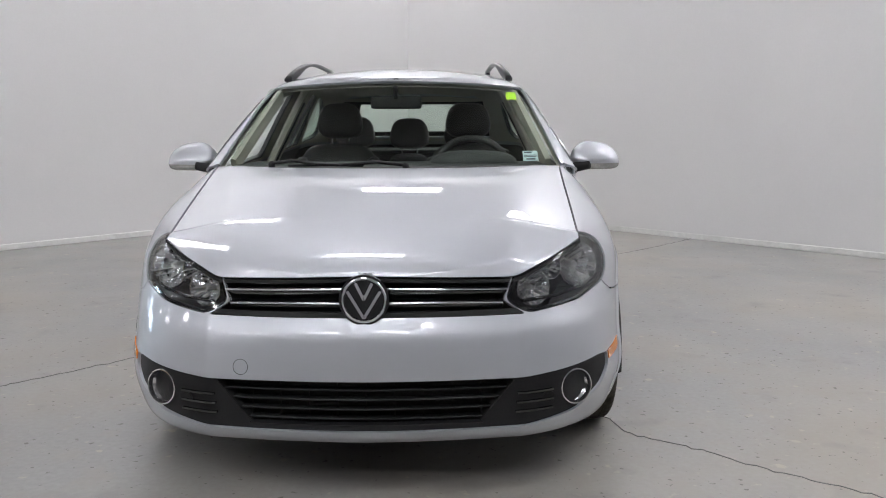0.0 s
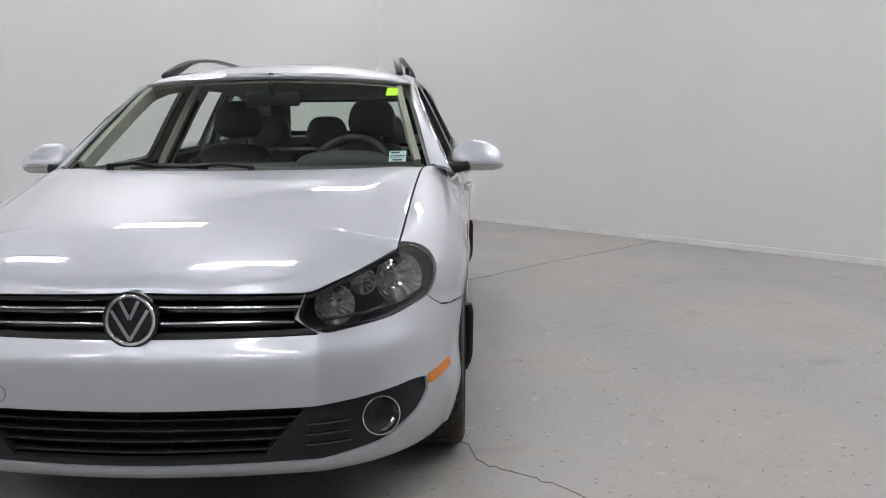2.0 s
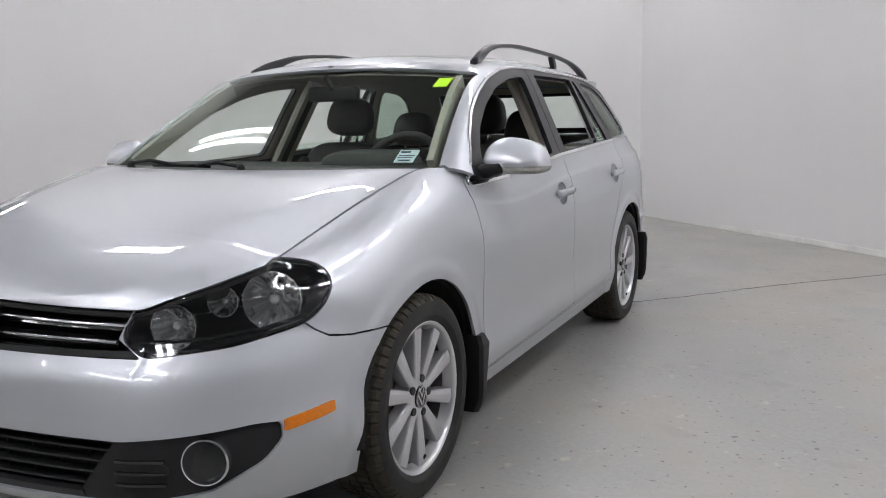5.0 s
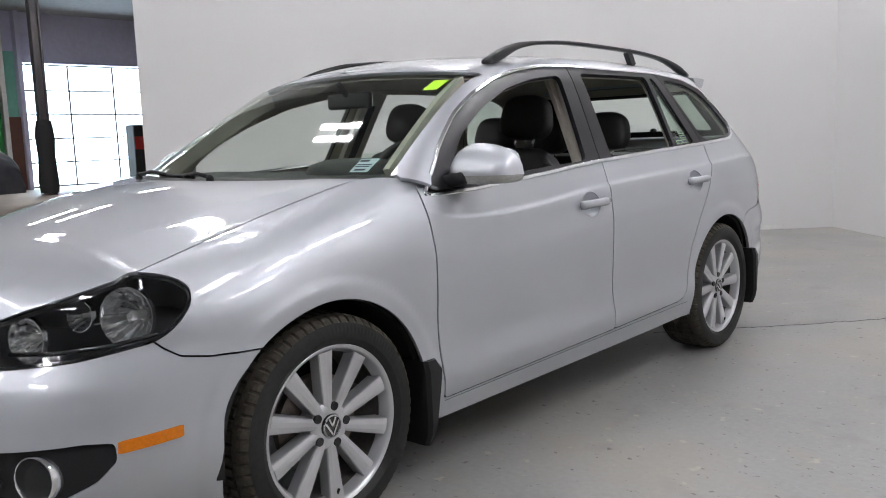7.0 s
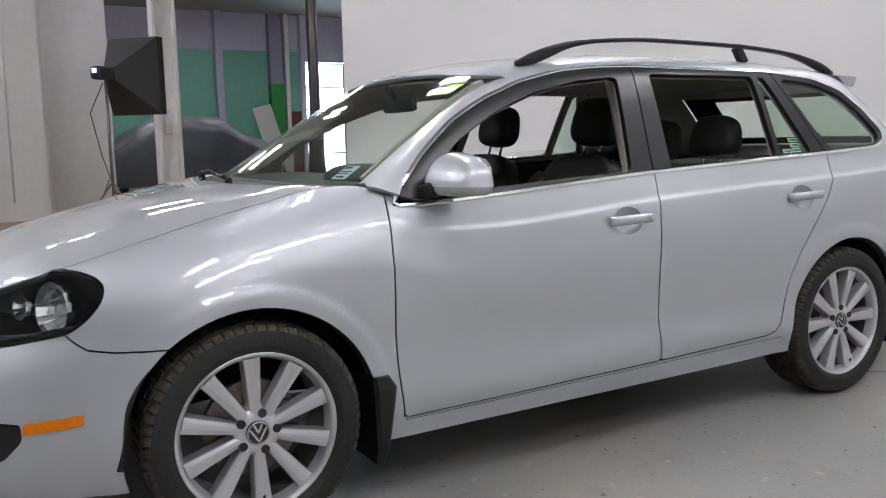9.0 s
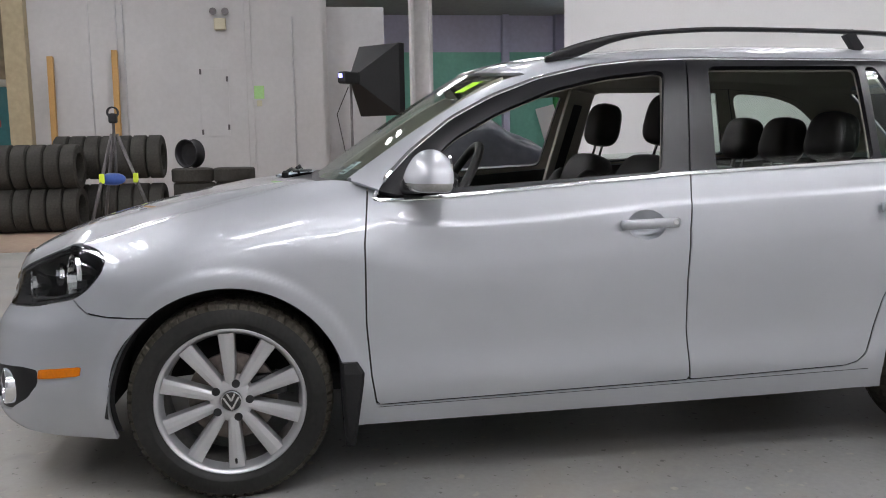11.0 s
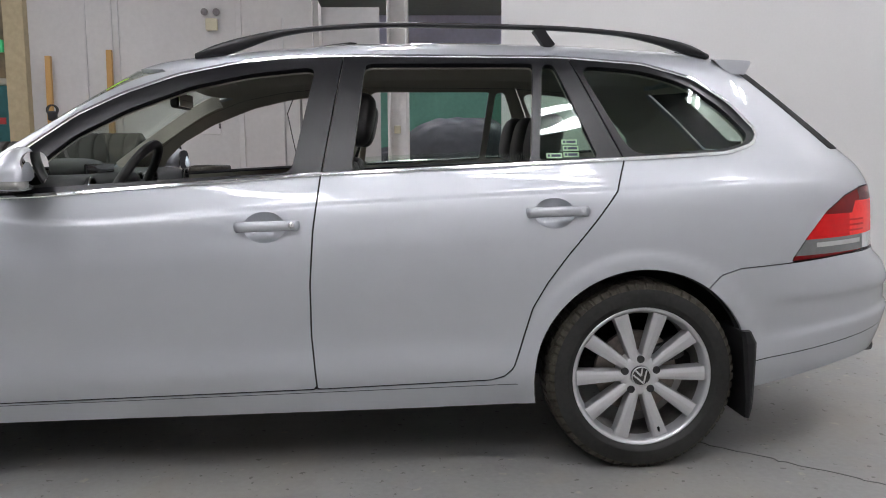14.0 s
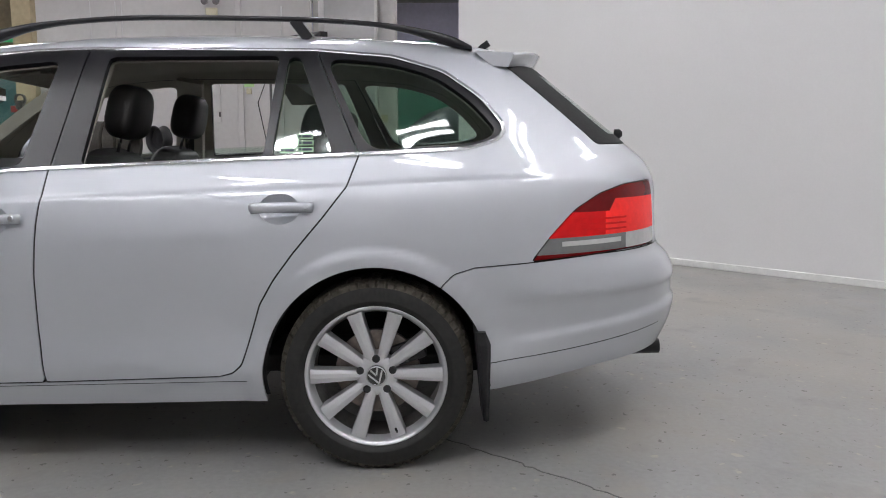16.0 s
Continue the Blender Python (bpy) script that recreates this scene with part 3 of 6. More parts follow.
# the bonnet's folds: a crowned middle and steeper flanks
fold_s = np.linspace(-1, 1, 141)
fold_k = np.exp(-0.5 * (np.arange(-9, 10) / 2.2) ** 2)
fold_k /= fold_k.sum()
for row, edge in zip(HP, hoodE[2:]):
    at_ = np.clip((0.43 + 0.22 * (edge[1] + 0.75)) / max(edge[0], 0.3), 0.6, 0.86)
    mid_z = float(hood_mid(edge[1]))
    a_ = np.abs(fold_s)
    top_ = 1 - 0.62 * at_ ** 2
    prof = np.where(a_ < at_, 1 - 0.62 * a_ ** 2, top_ * (1 - a_) / (1 - at_))
    prof = np.convolve(np.pad(prof, 9, mode="edge"), fold_k, "valid")
    prof[0] = prof[-1] = 0
    row[:, 2] = edge[2] + (mid_z - edge[2]) * prof * min(1.0, edge[0] / 0.2)
hood_fit = np.polyfit(np.linspace(-0.8, 0.3, 60), hood_mid(np.linspace(-0.8, 0.3, 60)), 5)
HP[..., 2] += (np.polyval(hood_fit, HP[..., 1]) - hood_mid(HP[..., 1])) * np.clip((1 - np.linspace(-1, 1, 141) ** 4), 0, 1)[None, :] * np.clip((HP[..., 1] + 0.72) / 0.1, 0, 1)
hood = grid(HP, lambda p: np.array([0, 0, 1.0]) + 0 * p)

from mathutils.bvhtree import BVHTree

tree = BVHTree.FromPolygons(np.concatenate([low.v, up.v]).tolist(), list(low.f) + [tuple(k + len(low.v) for k in f) for f in up.f])


def on_side(y, z, lift=0.0):
    """The body's left side at (y, z), and its normal."""
    p, n, _, _ = tree.ray_cast(Vector((3, y, z)), Vector((-1, 0, 0)))
    if p is None:
        return np.array([0.6, y, z]), np.array([1.0, 0, 0])
    n = np.array(n) if n.x > 0 else -np.array(n)
    return np.array(p) + lift * n, n


def on_front(x, z, lift=0.0):
    p, n, _, _ = tree.ray_cast(Vector((x, -3, z)), Vector((0, 1, 0)))
    n = np.array(n) if n.y < 0 else -np.array(n)
    return np.array(p) + lift * n, n


# ---- the car: panels cut from the master surfaces ----
car = empty("station_wagon", "silver compact station wagon with open side windows, parked on the floor", "car")
LAMP = [(0.5047, 0.70), (0.52, 0.75), (0.86, 0.814), (0.90, 0.808), (0.95, 0.801), (1.0, 0.787), (1.032, 0.765), (1.033, 0.73), (1.0, 0.685), (0.945, 0.648), (0.75, 0.612), (0.5306, 0.594), (0.4675, 0.635)]
GRILLE = [(-0.1, 0.598), (0.527, 0.592), (0.463, 0.636), (0.502, 0.704), (0.502, 0.76), (-0.1, 0.76)]
INTAKE = [(-0.1, 0.247), (0.34, 0.250), (0.46, 0.405), (-0.1, 0.408)]
FOGFIELD = [(0.47, 0.408), (0.78, 0.432), (0.845, 0.428), (0.848, 0.385), (0.80, 0.335), (0.68, 0.275), (0.50, 0.250), (0.35, 0.249)]
LOWFIELD = [(-0.1, 0.247), (0.35, 0.249), (0.50, 0.250), (0.68, 0.275), (0.80, 0.335), (0.848, 0.385), (0.845, 0.428), (0.78, 0.432), (0.47, 0.410), (-0.1, 0.410)]
SEAM_F = [(-0.2, 0.594), (-0.36, 0.597), (-0.425, 0.607), (-0.455, 0.628), (-0.485, 0.66), (-0.6, 0.9), (-1.5, 0.9), (-1.5, 0.0), (-0.2, 0.0)]
SEAM_R = [(2.79, 0.615), (2.83, 0.655), (2.90, 0.676), (3.08, 0.688), (3.3, 0.705), (3.9, 0.715), (3.9, 0.0), (2.79, 0.0)]
DOOR_F = [(0.446, 0.95), (0.430, 0.80), (0.428, 0.55), (0.440, 0.38), (0.455, 0.281), (1.507, 0.305), (1.492, 0.48), (1.492, 0.65), (1.504, 0.82), (1.528, 0.995), (1.528, 1.2), (0.46, 1.2)]
DOOR_R = [(1.528, 1.2), (1.528, 0.995), (1.504, 0.82), (1.492, 0.65), (1.492, 0.48), (1.507, 0.305), (2.07, 0.323), (2.115, 0.335), (2.145, 0.362), (2.165, 0.42), (2.208, 0.559), (2.255, 0.64), (2.317, 0.723), (2.42, 0.845), (2.49, 0.935), (2.526, 1.035), (2.53, 1.2)]
DLO = [(0.456, 0.928), (0.50, 0.995), (0.59, 1.083), (0.735, 1.190), (0.88, 1.263), (1.05, 1.325), (1.24, 1.366), (1.42, 1.385), (1.60, 1.391), (2.35, 1.384), (2.625, 1.361), (2.797, 1.311), (2.924, 1.222), (3.004, 1.125), (2.985, 1.083), (2.883, 1.053), (2.526, 1.036), (1.5, 0.993), (0.70, 0.940)]
OPEN_F = [(0.60, 0.962), (0.645, 1.045), (0.735, 1.125), (0.90, 1.213), (1.10, 1.289), (1.30, 1.332), (1.48, 1.351), (1.504, 1.342), (1.432, 1.003), (1.2, 0.993)]
OPEN_R = [(1.672, 1.366), (2.248, 1.366), (2.215, 1.033), (1.625, 1.007)]
OPEN_V = [(2.278, 1.362), (2.318, 1.362), (2.44, 1.043), (2.243, 1.036)]
OPEN_Q = [(2.40, 1.360), (2.615, 1.342), (2.775, 1.294), (2.895, 1.208), (2.972, 1.120), (2.955, 1.088), (2.87, 1.069), (2.555, 1.050)]
TAIL = [(3.083, 0.692), (3.15, 0.775), (3.23, 0.855), (3.32, 0.905), (3.42, 0.932), (3.58, 0.94), (3.70, 0.94), (3.70, 0.715), (3.40, 0.712)]


def phi_of(v):
    return np.arctan2(np.abs(v[:, 0]), 0.1 - v[:, 1])


def halves(m):
    """The left (+x) and right pieces of a surface."""
    right, left = clip(m, m.v[:, 0])
    return left, right


def take(m, fn, gap=0.0):
    """Cuts out the piece within fn and leaves a joint of that width."""
    ins, rest = clip(m, fn(m.v) + gap / 2)
    if gap:
        _, rest = clip(rest, fn(rest.v) - gap / 2)
    return ins, rest


def nose_only(d, v):
    return np.maximum(d, (v[:, 1] + 0.2) * 0.5)


def tail_only(d, v):
    return np.maximum(d, (2.3 - v[:, 1]) * 0.5)


body = low
for h in HUBS:
    _, body = clip(body, np.hypot(body.v[:, 1] - h, body.v[:, 2] - 0.315) - ARCH)
lamps, body = take(body, lambda v: nose_only(inside(phi_of(v), v[:, 2], LAMP, 0.03), v), 0.004)
grille_hole, body = take(body, lambda v: nose_only(inside(phi_of(v), v[:, 2], GRILLE), v))
field, body = take(body, lambda v: nose_only(inside(phi_of(v), v[:, 2], LOWFIELD, 0.012), v))
tails, body = take(body, lambda v: tail_only(np.maximum(inside(v[:, 1], v[:, 2], TAIL, 0.012), 0.50 - np.abs(v[:, 0])), v), 0.004)
bumper_f, body = take(body, lambda v: nose_only(inside(v[:, 1], v[:, 2], SEAM_F), v), 0.005)
bumper_r, body = take(body, lambda v: tail_only(inside(v[:, 1], v[:, 2], SEAM_R), v), 0.004)
doors_f, body = take(body, lambda v: inside(v[:, 1], v[:, 2], DOOR_F), 0.0055)
doors_r, body = take(body, lambda v: inside(v[:, 1], v[:, 2], DOOR_R), 0.0055)
_, body = take(body, lambda v: inside(v[:, 1], v[:, 2], DLO, 0.02))
_, doors_f = take(doors_f, lambda v: inside(v[:, 1], v[:, 2], DLO, 0.02))
_, doors_r = take(doors_r, lambda v: inside(v[:, 1], v[:, 2], DLO, 0.02))

SCREEN_EDGE = curve([0.94, 1.0, 1.35, 1.4], [0.765, 0.745, 0.624, 0.61])


def screen_d(v):
    e = np.abs(v[:, 0]) - SCREEN_EDGE(v[:, 2])
    t = v[:, 2] - (1.374 - 0.030 * (v[:, 0] / 0.62) ** 2)
    return np.maximum(np.maximum(np.maximum(e, t), -1), (v[:, 1] - 1.25) * 0.5)


def rear_glass_d(v):
    e = np.abs(v[:, 0]) - (0.60 - 0.26 * (v[:, 2] - 1.06))
    return np.maximum(np.maximum(e, np.abs(v[:, 2] - 1.205) - 0.14), (2.95 - v[:, 1]) * 0.5)


screen, house = take(up, screen_d, 0.004)
rear_glass, house = take(house, rear_glass_d, 0.004)
dlo_trim, house = take(house, lambda v: inside(v[:, 1], v[:, 2], DLO, 0.02))
open_f, dlo_trim = take(dlo_trim, lambda v: inside(v[:, 1], v[:, 2], OPEN_F, 0.03))
open_r, dlo_trim = take(dlo_trim, lambda v: inside(v[:, 1], v[:, 2], OPEN_R, 0.02))
vent, dlo_trim = take(dlo_trim, lambda v: inside(v[:, 1], v[:, 2], OPEN_V, 0.015))
quarter, dlo_trim = take(dlo_trim, lambda v: inside(v[:, 1], v[:, 2], OPEN_Q, 0.06))
# mirror foot corner below the upper ring
low_band = clip(low, np.maximum(np.maximum(inside(low.v[:, 1], low.v[:, 2], DLO, 0.02), low.v[:, 1] - 0.98), -inside(low.v[:, 1], low.v[:, 2], OPEN_F, 0.03)))[0]
# joints of the door frames
frames = []
rest = dlo_trim
for y0, z0, y1, z1 in ((1.528, 0.993, 1.599, 1.391), (2.526, 1.036, 2.372, 1.384)):
    line = lambda v: v[:, 1] - (y0 + (v[:, 2] - z0) * (y1 - y0) / (z1 - z0))
    a, rest = take(rest, line, 0.005)
    frames.append(a)
frames.append(rest)
HANDLES = ((1.265, 1.458, 0.832, 1.352), (2.190, 2.384, 0.866, 2.278))


def bowl_d(v, k):
    _, _, z, y = HANDLES[k]
    return (np.hypot((v[:, 1] - y) / 0.066, (v[:, 2] - z) / 0.049) - 1) * 0.05


_, doors_f = take(doors_f, lambda v: bowl_d(v, 0))
_, doors_r = take(doors_r, lambda v: bowl_d(v, 1))
MARKER = [(-0.590, 0.401), (-0.450, 0.418), (-0.446, 0.446), (-0.586, 0.430)]


def hood_rear(v):
    return v[:, 1] - (0.125 + 0.29 * (v[:, 0] / 0.727) ** 2 * 0.55)


hood_panel, cowl = clip(hood, hood_rear(hood.v))
sun_d = lambda v: np.maximum(np.abs(v[:, 0]) - 0.40, np.abs(v[:, 1] - 1.42) - 0.22)
sunroof, roof_panel = take(roof, sun_d, 0.006)

def islands(m):
    """The connected pieces of a surface, largest first."""
    up_ = list(range(len(m.v)))

    def root(a):
        while up_[a] != a:
            up_[a] = up_[up_[a]]
            a = up_[a]
        return a

    for f in m.f:
        r = root(f[0])
        for k in f[1:]:
            up_[root(k)] = r
    groups = {}
    for f in m.f:
        groups.setdefault(root(f[0]), []).append(f)
    return [tidy(m.v, m.n, g) for g in sorted(groups.values(), key=len, reverse=True)]


for k, piece in enumerate(islands(body) + islands(house)):
    if len(piece.f) > 12:
        part("body_shell" if len(piece.f) > 1500 else "body_panel", shell(piece, 0.012), PAINT, car, "silver metallic body shell")
part("roof", shell(roof_panel, 0.012), PAINT, car, "silver roof panel")
part("sunroof", shell(sunroof, 0.008), GLOSSBLACK, car, "dark glass sunroof panel, closed")
part("hood", shell(moved(hood_panel, 0.001), 0.012), PAINT, car, "silver bonnet with two soft creases")
for s in (1, -1):
    part("hood_gutter", sweep((hoodE[4:] - np.array([0.004, 0, 0.011])) * (s, 1, 1), (0, 0, 1), [(-s * 0.040, -0.006), (s * 0.003, -0.006), (s * 0.003, 0.003), (-s * 0.040, 0.003)]), SHADOWLINER, car)
part("cowl", shell(moved(cowl, -0.022), 0.01), TRIM, car, "black plastic scuttle panel below the windscreen")
part("front_bumper", shell(bumper_f, 0.014), PAINT, car, "silver front bumper")
part("rear_bumper", shell(bumper_r, 0.014), PAINT, car, "silver rear bumper")


def even_glass(m):
    """The pane brought onto one smooth bowed surface."""
    x, y, z = m.v[:, 0], m.v[:, 1], m.v[:, 2]
    terms = lambda x, z: np.stack([1 + 0 * x, z, z * z, x * x, x ** 4, x * x * z], 1)
    c = np.linalg.lstsq(terms(x, z), y, rcond=None)[0]
    v = np.stack([x, terms(x, z) @ c, z], 1)
    gx = c[3] * 2 * x + c[4] * 4 * x ** 3 + c[5] * 2 * x * z
    gz = c[1] + c[2] * 2 * z + c[5] * x * x
    return M(v, unit(np.stack([gx, -1 + 0 * x, gz], 1)), m.f)


screen = even_glass(screen)
part("windscreen", shell(screen, 0.005), GLASS, car, "tinted windscreen")
rear_clear, rear_edge = clip(rear_glass, np.maximum(np.abs(rear_glass.v[:, 0]) - (0.47 - 0.26 * (rear_glass.v[:, 2] - 1.06)), np.abs(rear_glass.v[:, 2] - 1.205) - 0.105))
part("tailgate_glass", shell(rear_clear, 0.005), GLASS, car, "rear window")
part("tailgate_glass_edge", shell(rear_edge, 0.005), SHADOWLINER, car, "black printed edge of the rear window")
doors = {}
for k, (m, nm) in enumerate(((doors_f, "front_door"), (doors_r, "rear_door"))):
    for s, piece in zip((1, -1), halves(m)):
        doors[nm, s] = part(nm, shell(piece, 0.02), PAINT, car, "silver " + nm.replace("_", " ") + " with lowered window")
for fr, nm in zip(frames, ("front_door_frame", "rear_door_frame", "quarter_frame")):
    for s, piece in zip((1, -1), halves(fr)):
        part(nm, shell(moved(piece, -0.003), 0.02), SATIN, car, "satin black pillar and window frame")
for s in (1, -1):
    q, rows = np.array(MARKER), []
    for u in np.linspace(0, 1, 16):
        e = 1 - 0.16 * max(0, abs(u - 0.5) - 0.44) / 0.06
        row = [((1 - u) * ((1 - w) * q[0] + w * q[3]) + u * ((1 - w) * q[1] + w * q[2])) for w in 0.5 + (np.linspace(0, 1, 5) - 0.5) * e]
        rows.append([on_side(y, z, 0.0035)[0] * (s, 1, 1) for y, z in row])
    part("side_marker", shell(grid(np.array(rows), lambda p: np.array([s, -0.8, 0]) + 0 * p), 0.008), AMBER, car, "amber side marker lens")
for s, piece in zip((1, -1), halves(moved(low_band, -0.003))):
    if piece.f:
        part("mirror_corner", shell(piece, 0.015), TRIM, car)
for nm, m in (("vent_glass", vent), ("quarter_glass", quarter)):
    for s, piece in zip((1, -1), halves(moved(m, -0.008))):
        part(nm, shell(piece, 0.004), GLASSDARK, car, "dark tinted fixed side glass")
# black seals in the door joints
for nm, line in (("front_door_seal", DOOR_F[:6] + DOOR_F[6:10]), ("rear_door_seal", DOOR_R[5:16])):
    pts = [on_side(y, z, -0.0045) for y, z in resample(np.array(line), 0.03, closed=False)]
    for s in (1, -1):
        part(nm, sweep([p * (s, 1, 1) for p, _ in pts], [n * (s, 1, 1) for _, n in pts], [(-0.0030, -0.006), (0.0030, -0.006), (0.0030, 0.001), (-0.0030, 0.001)]), SHADOWLINER, car, "black rubber seal in the door joint")
# inner shell behind the joints
core = clip(low, np.minimum(np.hypot(low.v[:, 1] - HUBS[0], low.v[:, 2] - 0.315), np.hypot(low.v[:, 1] - HUBS[1], low.v[:, 2] - 0.315)) - 0.36)[1]
core = clip(core, nose_only(inside(phi_of(core.v), core.v[:, 2], [(-0.1, 0.1), (1.05, 0.1), (1.05, 0.9), (-0.1, 0.9)]), core.v))[1]
core = clip(core, core.v[:, 2] - (top_side(core.v[:, 1]) - 0.03))[0]
part("inner_shell", moved(core, -0.035), SHADOWLINER, car, "black inner body shell")


# ---- the car: lamps, grille and fittings ----
def walls(m, t):
    """A recess: the surface set back by t, with side walls up to the opening."""
    edges = {(a, b) for f in m.f for a, b in zip(f, f[1:] + f[:1])}
    back = moved(m, -t)
    v, n, f, at = [back.v], [back.n], list(back.f), len(back.v)
    rv, rn = [], []
    for a, b in edges:
        if (b, a) in edges:
            continue
        p = (m.v[a], m.v[b], back.v[b], back.v[a])
        rv += p
        rn += [unit(np.cross(p[1] - p[0], p[2] - p[0]))] * 4
        f.append((at, at + 1, at + 2, at + 3))
        at += 4
    return M(np.concatenate(v + [np.array(rv)]), np.concatenate(n + [np.array(rn)]), f)


def aim(p, d):
    """A frame at p whose x axis points along d."""
    return Matrix.Translation(Vector(p)) @ Vector(d).to_track_quat("X", "Z").to_matrix().to_4x4()


def faceted(m, seed, amount=0.16):
    """The surface as flat mirror facets that look slightly different ways."""
    rnd = np.random.RandomState(seed)
    v = m.v[np.array(m.f)]
    a = np.cross(v[:, 2] - v[:, 0], v[:, 3] - v[:, 1])
    want = m.n[np.array(m.f)].sum(1)
    a = unit(a * np.sign((a * want).sum(1))[:, None]) + rnd.uniform(-amount, amount, a.shape)
    return M(v.reshape(-1, 3), np.repeat(unit(a), 4, 0), [tuple(range(4 * q, 4 * q + 4)) for q in range(len(v))])


def reflector(parent, p, d, r, depth):
    bowl = part("reflector", place(faceted(lathe([(-depth, 0.004), (-depth * 0.96, r * 0.25), (-depth * 0.75, r * 0.55), (-depth * 0.4, r * 0.82), (0, r), (0.003, r), (0.003, r + 0.0022), (-0.01, r + 0.003)], count=18), 4), aim(p, d)), REFLECTOR, parent, "bright faceted reflector bowl")
    part("bulb", place(lathe([(-depth * 0.9, 0.0), (-depth * 0.9, r * 0.16), (-depth * 0.3, r * 0.18), (-depth * 0.16, r * 0.1), (-depth * 0.14, 0.0)], count=20), aim(p, d)), CLEARLENS, parent)
    for k in range(9):
        a = 2 * np.pi * k / 9 + 0.3
        c, s_ = np.cos(a), np.sin(a)
        fin = rod([(-depth * 0.86, r * 0.4 * c, r * 0.4 * s_), (-depth * 0.55, r * 0.72 * c, r * 0.72 * s_), (-0.003, r * 0.985 * c, r * 0.985 * s_)], r * 0.035, 6)
        bmesh.ops.transform(fin, matrix=aim(p, d), verts=fin.verts)
        part("rib", fin, CHROME, parent)


for s, piece in zip((1, -1), halves(lamps)):
    lamp = part("headlight", shell(piece, 0.004), LENSGLASS, car, "clear headlight cover over two chrome reflectors")
    part("housing", walls(moved(piece, -0.006), 0.15), GREYPLASTIC, lamp, "dark grey lamp housing")
    rim, _ = clip(piece, -(nose_only(inside(phi_of(piece.v), piece.v[:, 2], LAMP, 0.03), piece.v) + 0.009))
    part("seal", shell(moved(rim, -0.0045), 0.006), GLOSSBLACK, lamp, "gloss black lamp edge")
    reflector(lamp, (s * 0.692, -0.492, 0.702), (s * 0.45, -0.89, 0.08), 0.074, 0.075)
    reflector(lamp, (s * 0.524, -0.668, 0.657), (s * 0.36, -0.93, 0.05), 0.056, 0.058)
    reflector(lamp, (s * 0.592, -0.562, 0.705), (s * 0.40, -0.90, 0.10), 0.038, 0.04)
    ridge = rod([(s * 0.49, -0.70, 0.622), (s * 0.60, -0.635, 0.626), (s * 0.70, -0.545, 0.640), (s * 0.762, -0.45, 0.66)], 0.006, 8)
    part("trim_ridge", ridge, GLOSSBLACK, lamp)

# upper grille
grille = part("grille", walls(moved(grille_hole, -0.004), 0.06), SHADOWLINER, car, "black upper grille with two chrome strips")


def across(zz, xmax, lift, count=41, z_drop=0.0):
    xs = np.linspace(-xmax, xmax, count)
    pts = [on_front(x, zz - z_drop * (x / 0.45) ** 2, lift) for x in xs]
    return np.array([p for p, _ in pts]), np.array([n for _, n in pts])


for zz, xm in ((0.681, 0.442), (0.640, 0.425)):
    p, n = across(zz, xm, -0.012, z_drop=0.012)
    blade = part("grille_blade", sweep(p, (0, 0, 1), [(-0.020, -0.012), (0.006, -0.012), (0.009, -0.004), (0.006, 0.006), (-0.020, 0.008)]), GLOSSBLACK, grille)
    part("chrome_strip", sweep(p + (0, -0.010, 0.003), (0, 0, 1), [(-0.004, -0.003), (0.004, -0.003), (0.0055, 0.0), (0.004, 0.003), (-0.004, 0.003)]), CHROME, grille, "thin chrome strip")
for zz, xm in ((0.709, 0.44), (0.612, 0.44)):
    p, n = across(zz, xm, -0.020, z_drop=0.014)
    part("grille_blade", sweep(p, (0, 0, 1), [(-0.02, -0.007), (0.004, -0.007), (0.006, 0.0), (0.004, 0.007), (-0.02, 0.007)]), GLOSSBLACK, grille)
bar_end = part("grille_lip", sweep(*across(0.598, 0.50, -0.004), [(-0.014, -0.012), (0.0, -0.012), (0.003, 0.004), (-0.014, 0.004)]), SLAT, grille)


def badge(parent, p, d, r, back):
    """Round chrome badge with plain slanted bars."""
    at = aim(p, d)
    base = part("badge", place(lathe([(-0.012, 0.0), (-0.012, r * 1.12), (0.0, r * 1.10), (0.001, r * 0.9), (0.001, 0.0)], count=48), at), back, parent, "round chrome badge on black")
    part("ring", place(lathe([(0.0, r), (0.004, r), (0.008, r * 0.96), (0.0085, r * 0.90), (0.004, r * 0.86), (0.0, r * 0.86)], count=56), at), CHROME, base)
    q = r * 0.86
    for y0, z0, y1, z1 in ((-0.42, 0.86, 0.0, 0.02), (0.42, 0.86, 0.0, 0.02), (-0.84, 0.45, 0.0, -0.92), (0.84, 0.45, 0.0, -0.92)):
        b = sweep([(0.003, y0 * q, z0 * q), (0.003, y1 * q, z1 * q)], (1, 0, 0), [(-0.10 * q, -0.003), (0.10 * q, -0.003), (0.075 * q, 0.004), (-0.075 * q, 0.004)])
        bmesh.ops.transform(b, matrix=at, verts=b.verts)
        part("bar", b, CHROME, base)


badge(car, (0, -0.834, 0.653), (0, -1, 0.12), 0.069, GLOSSBLACK)

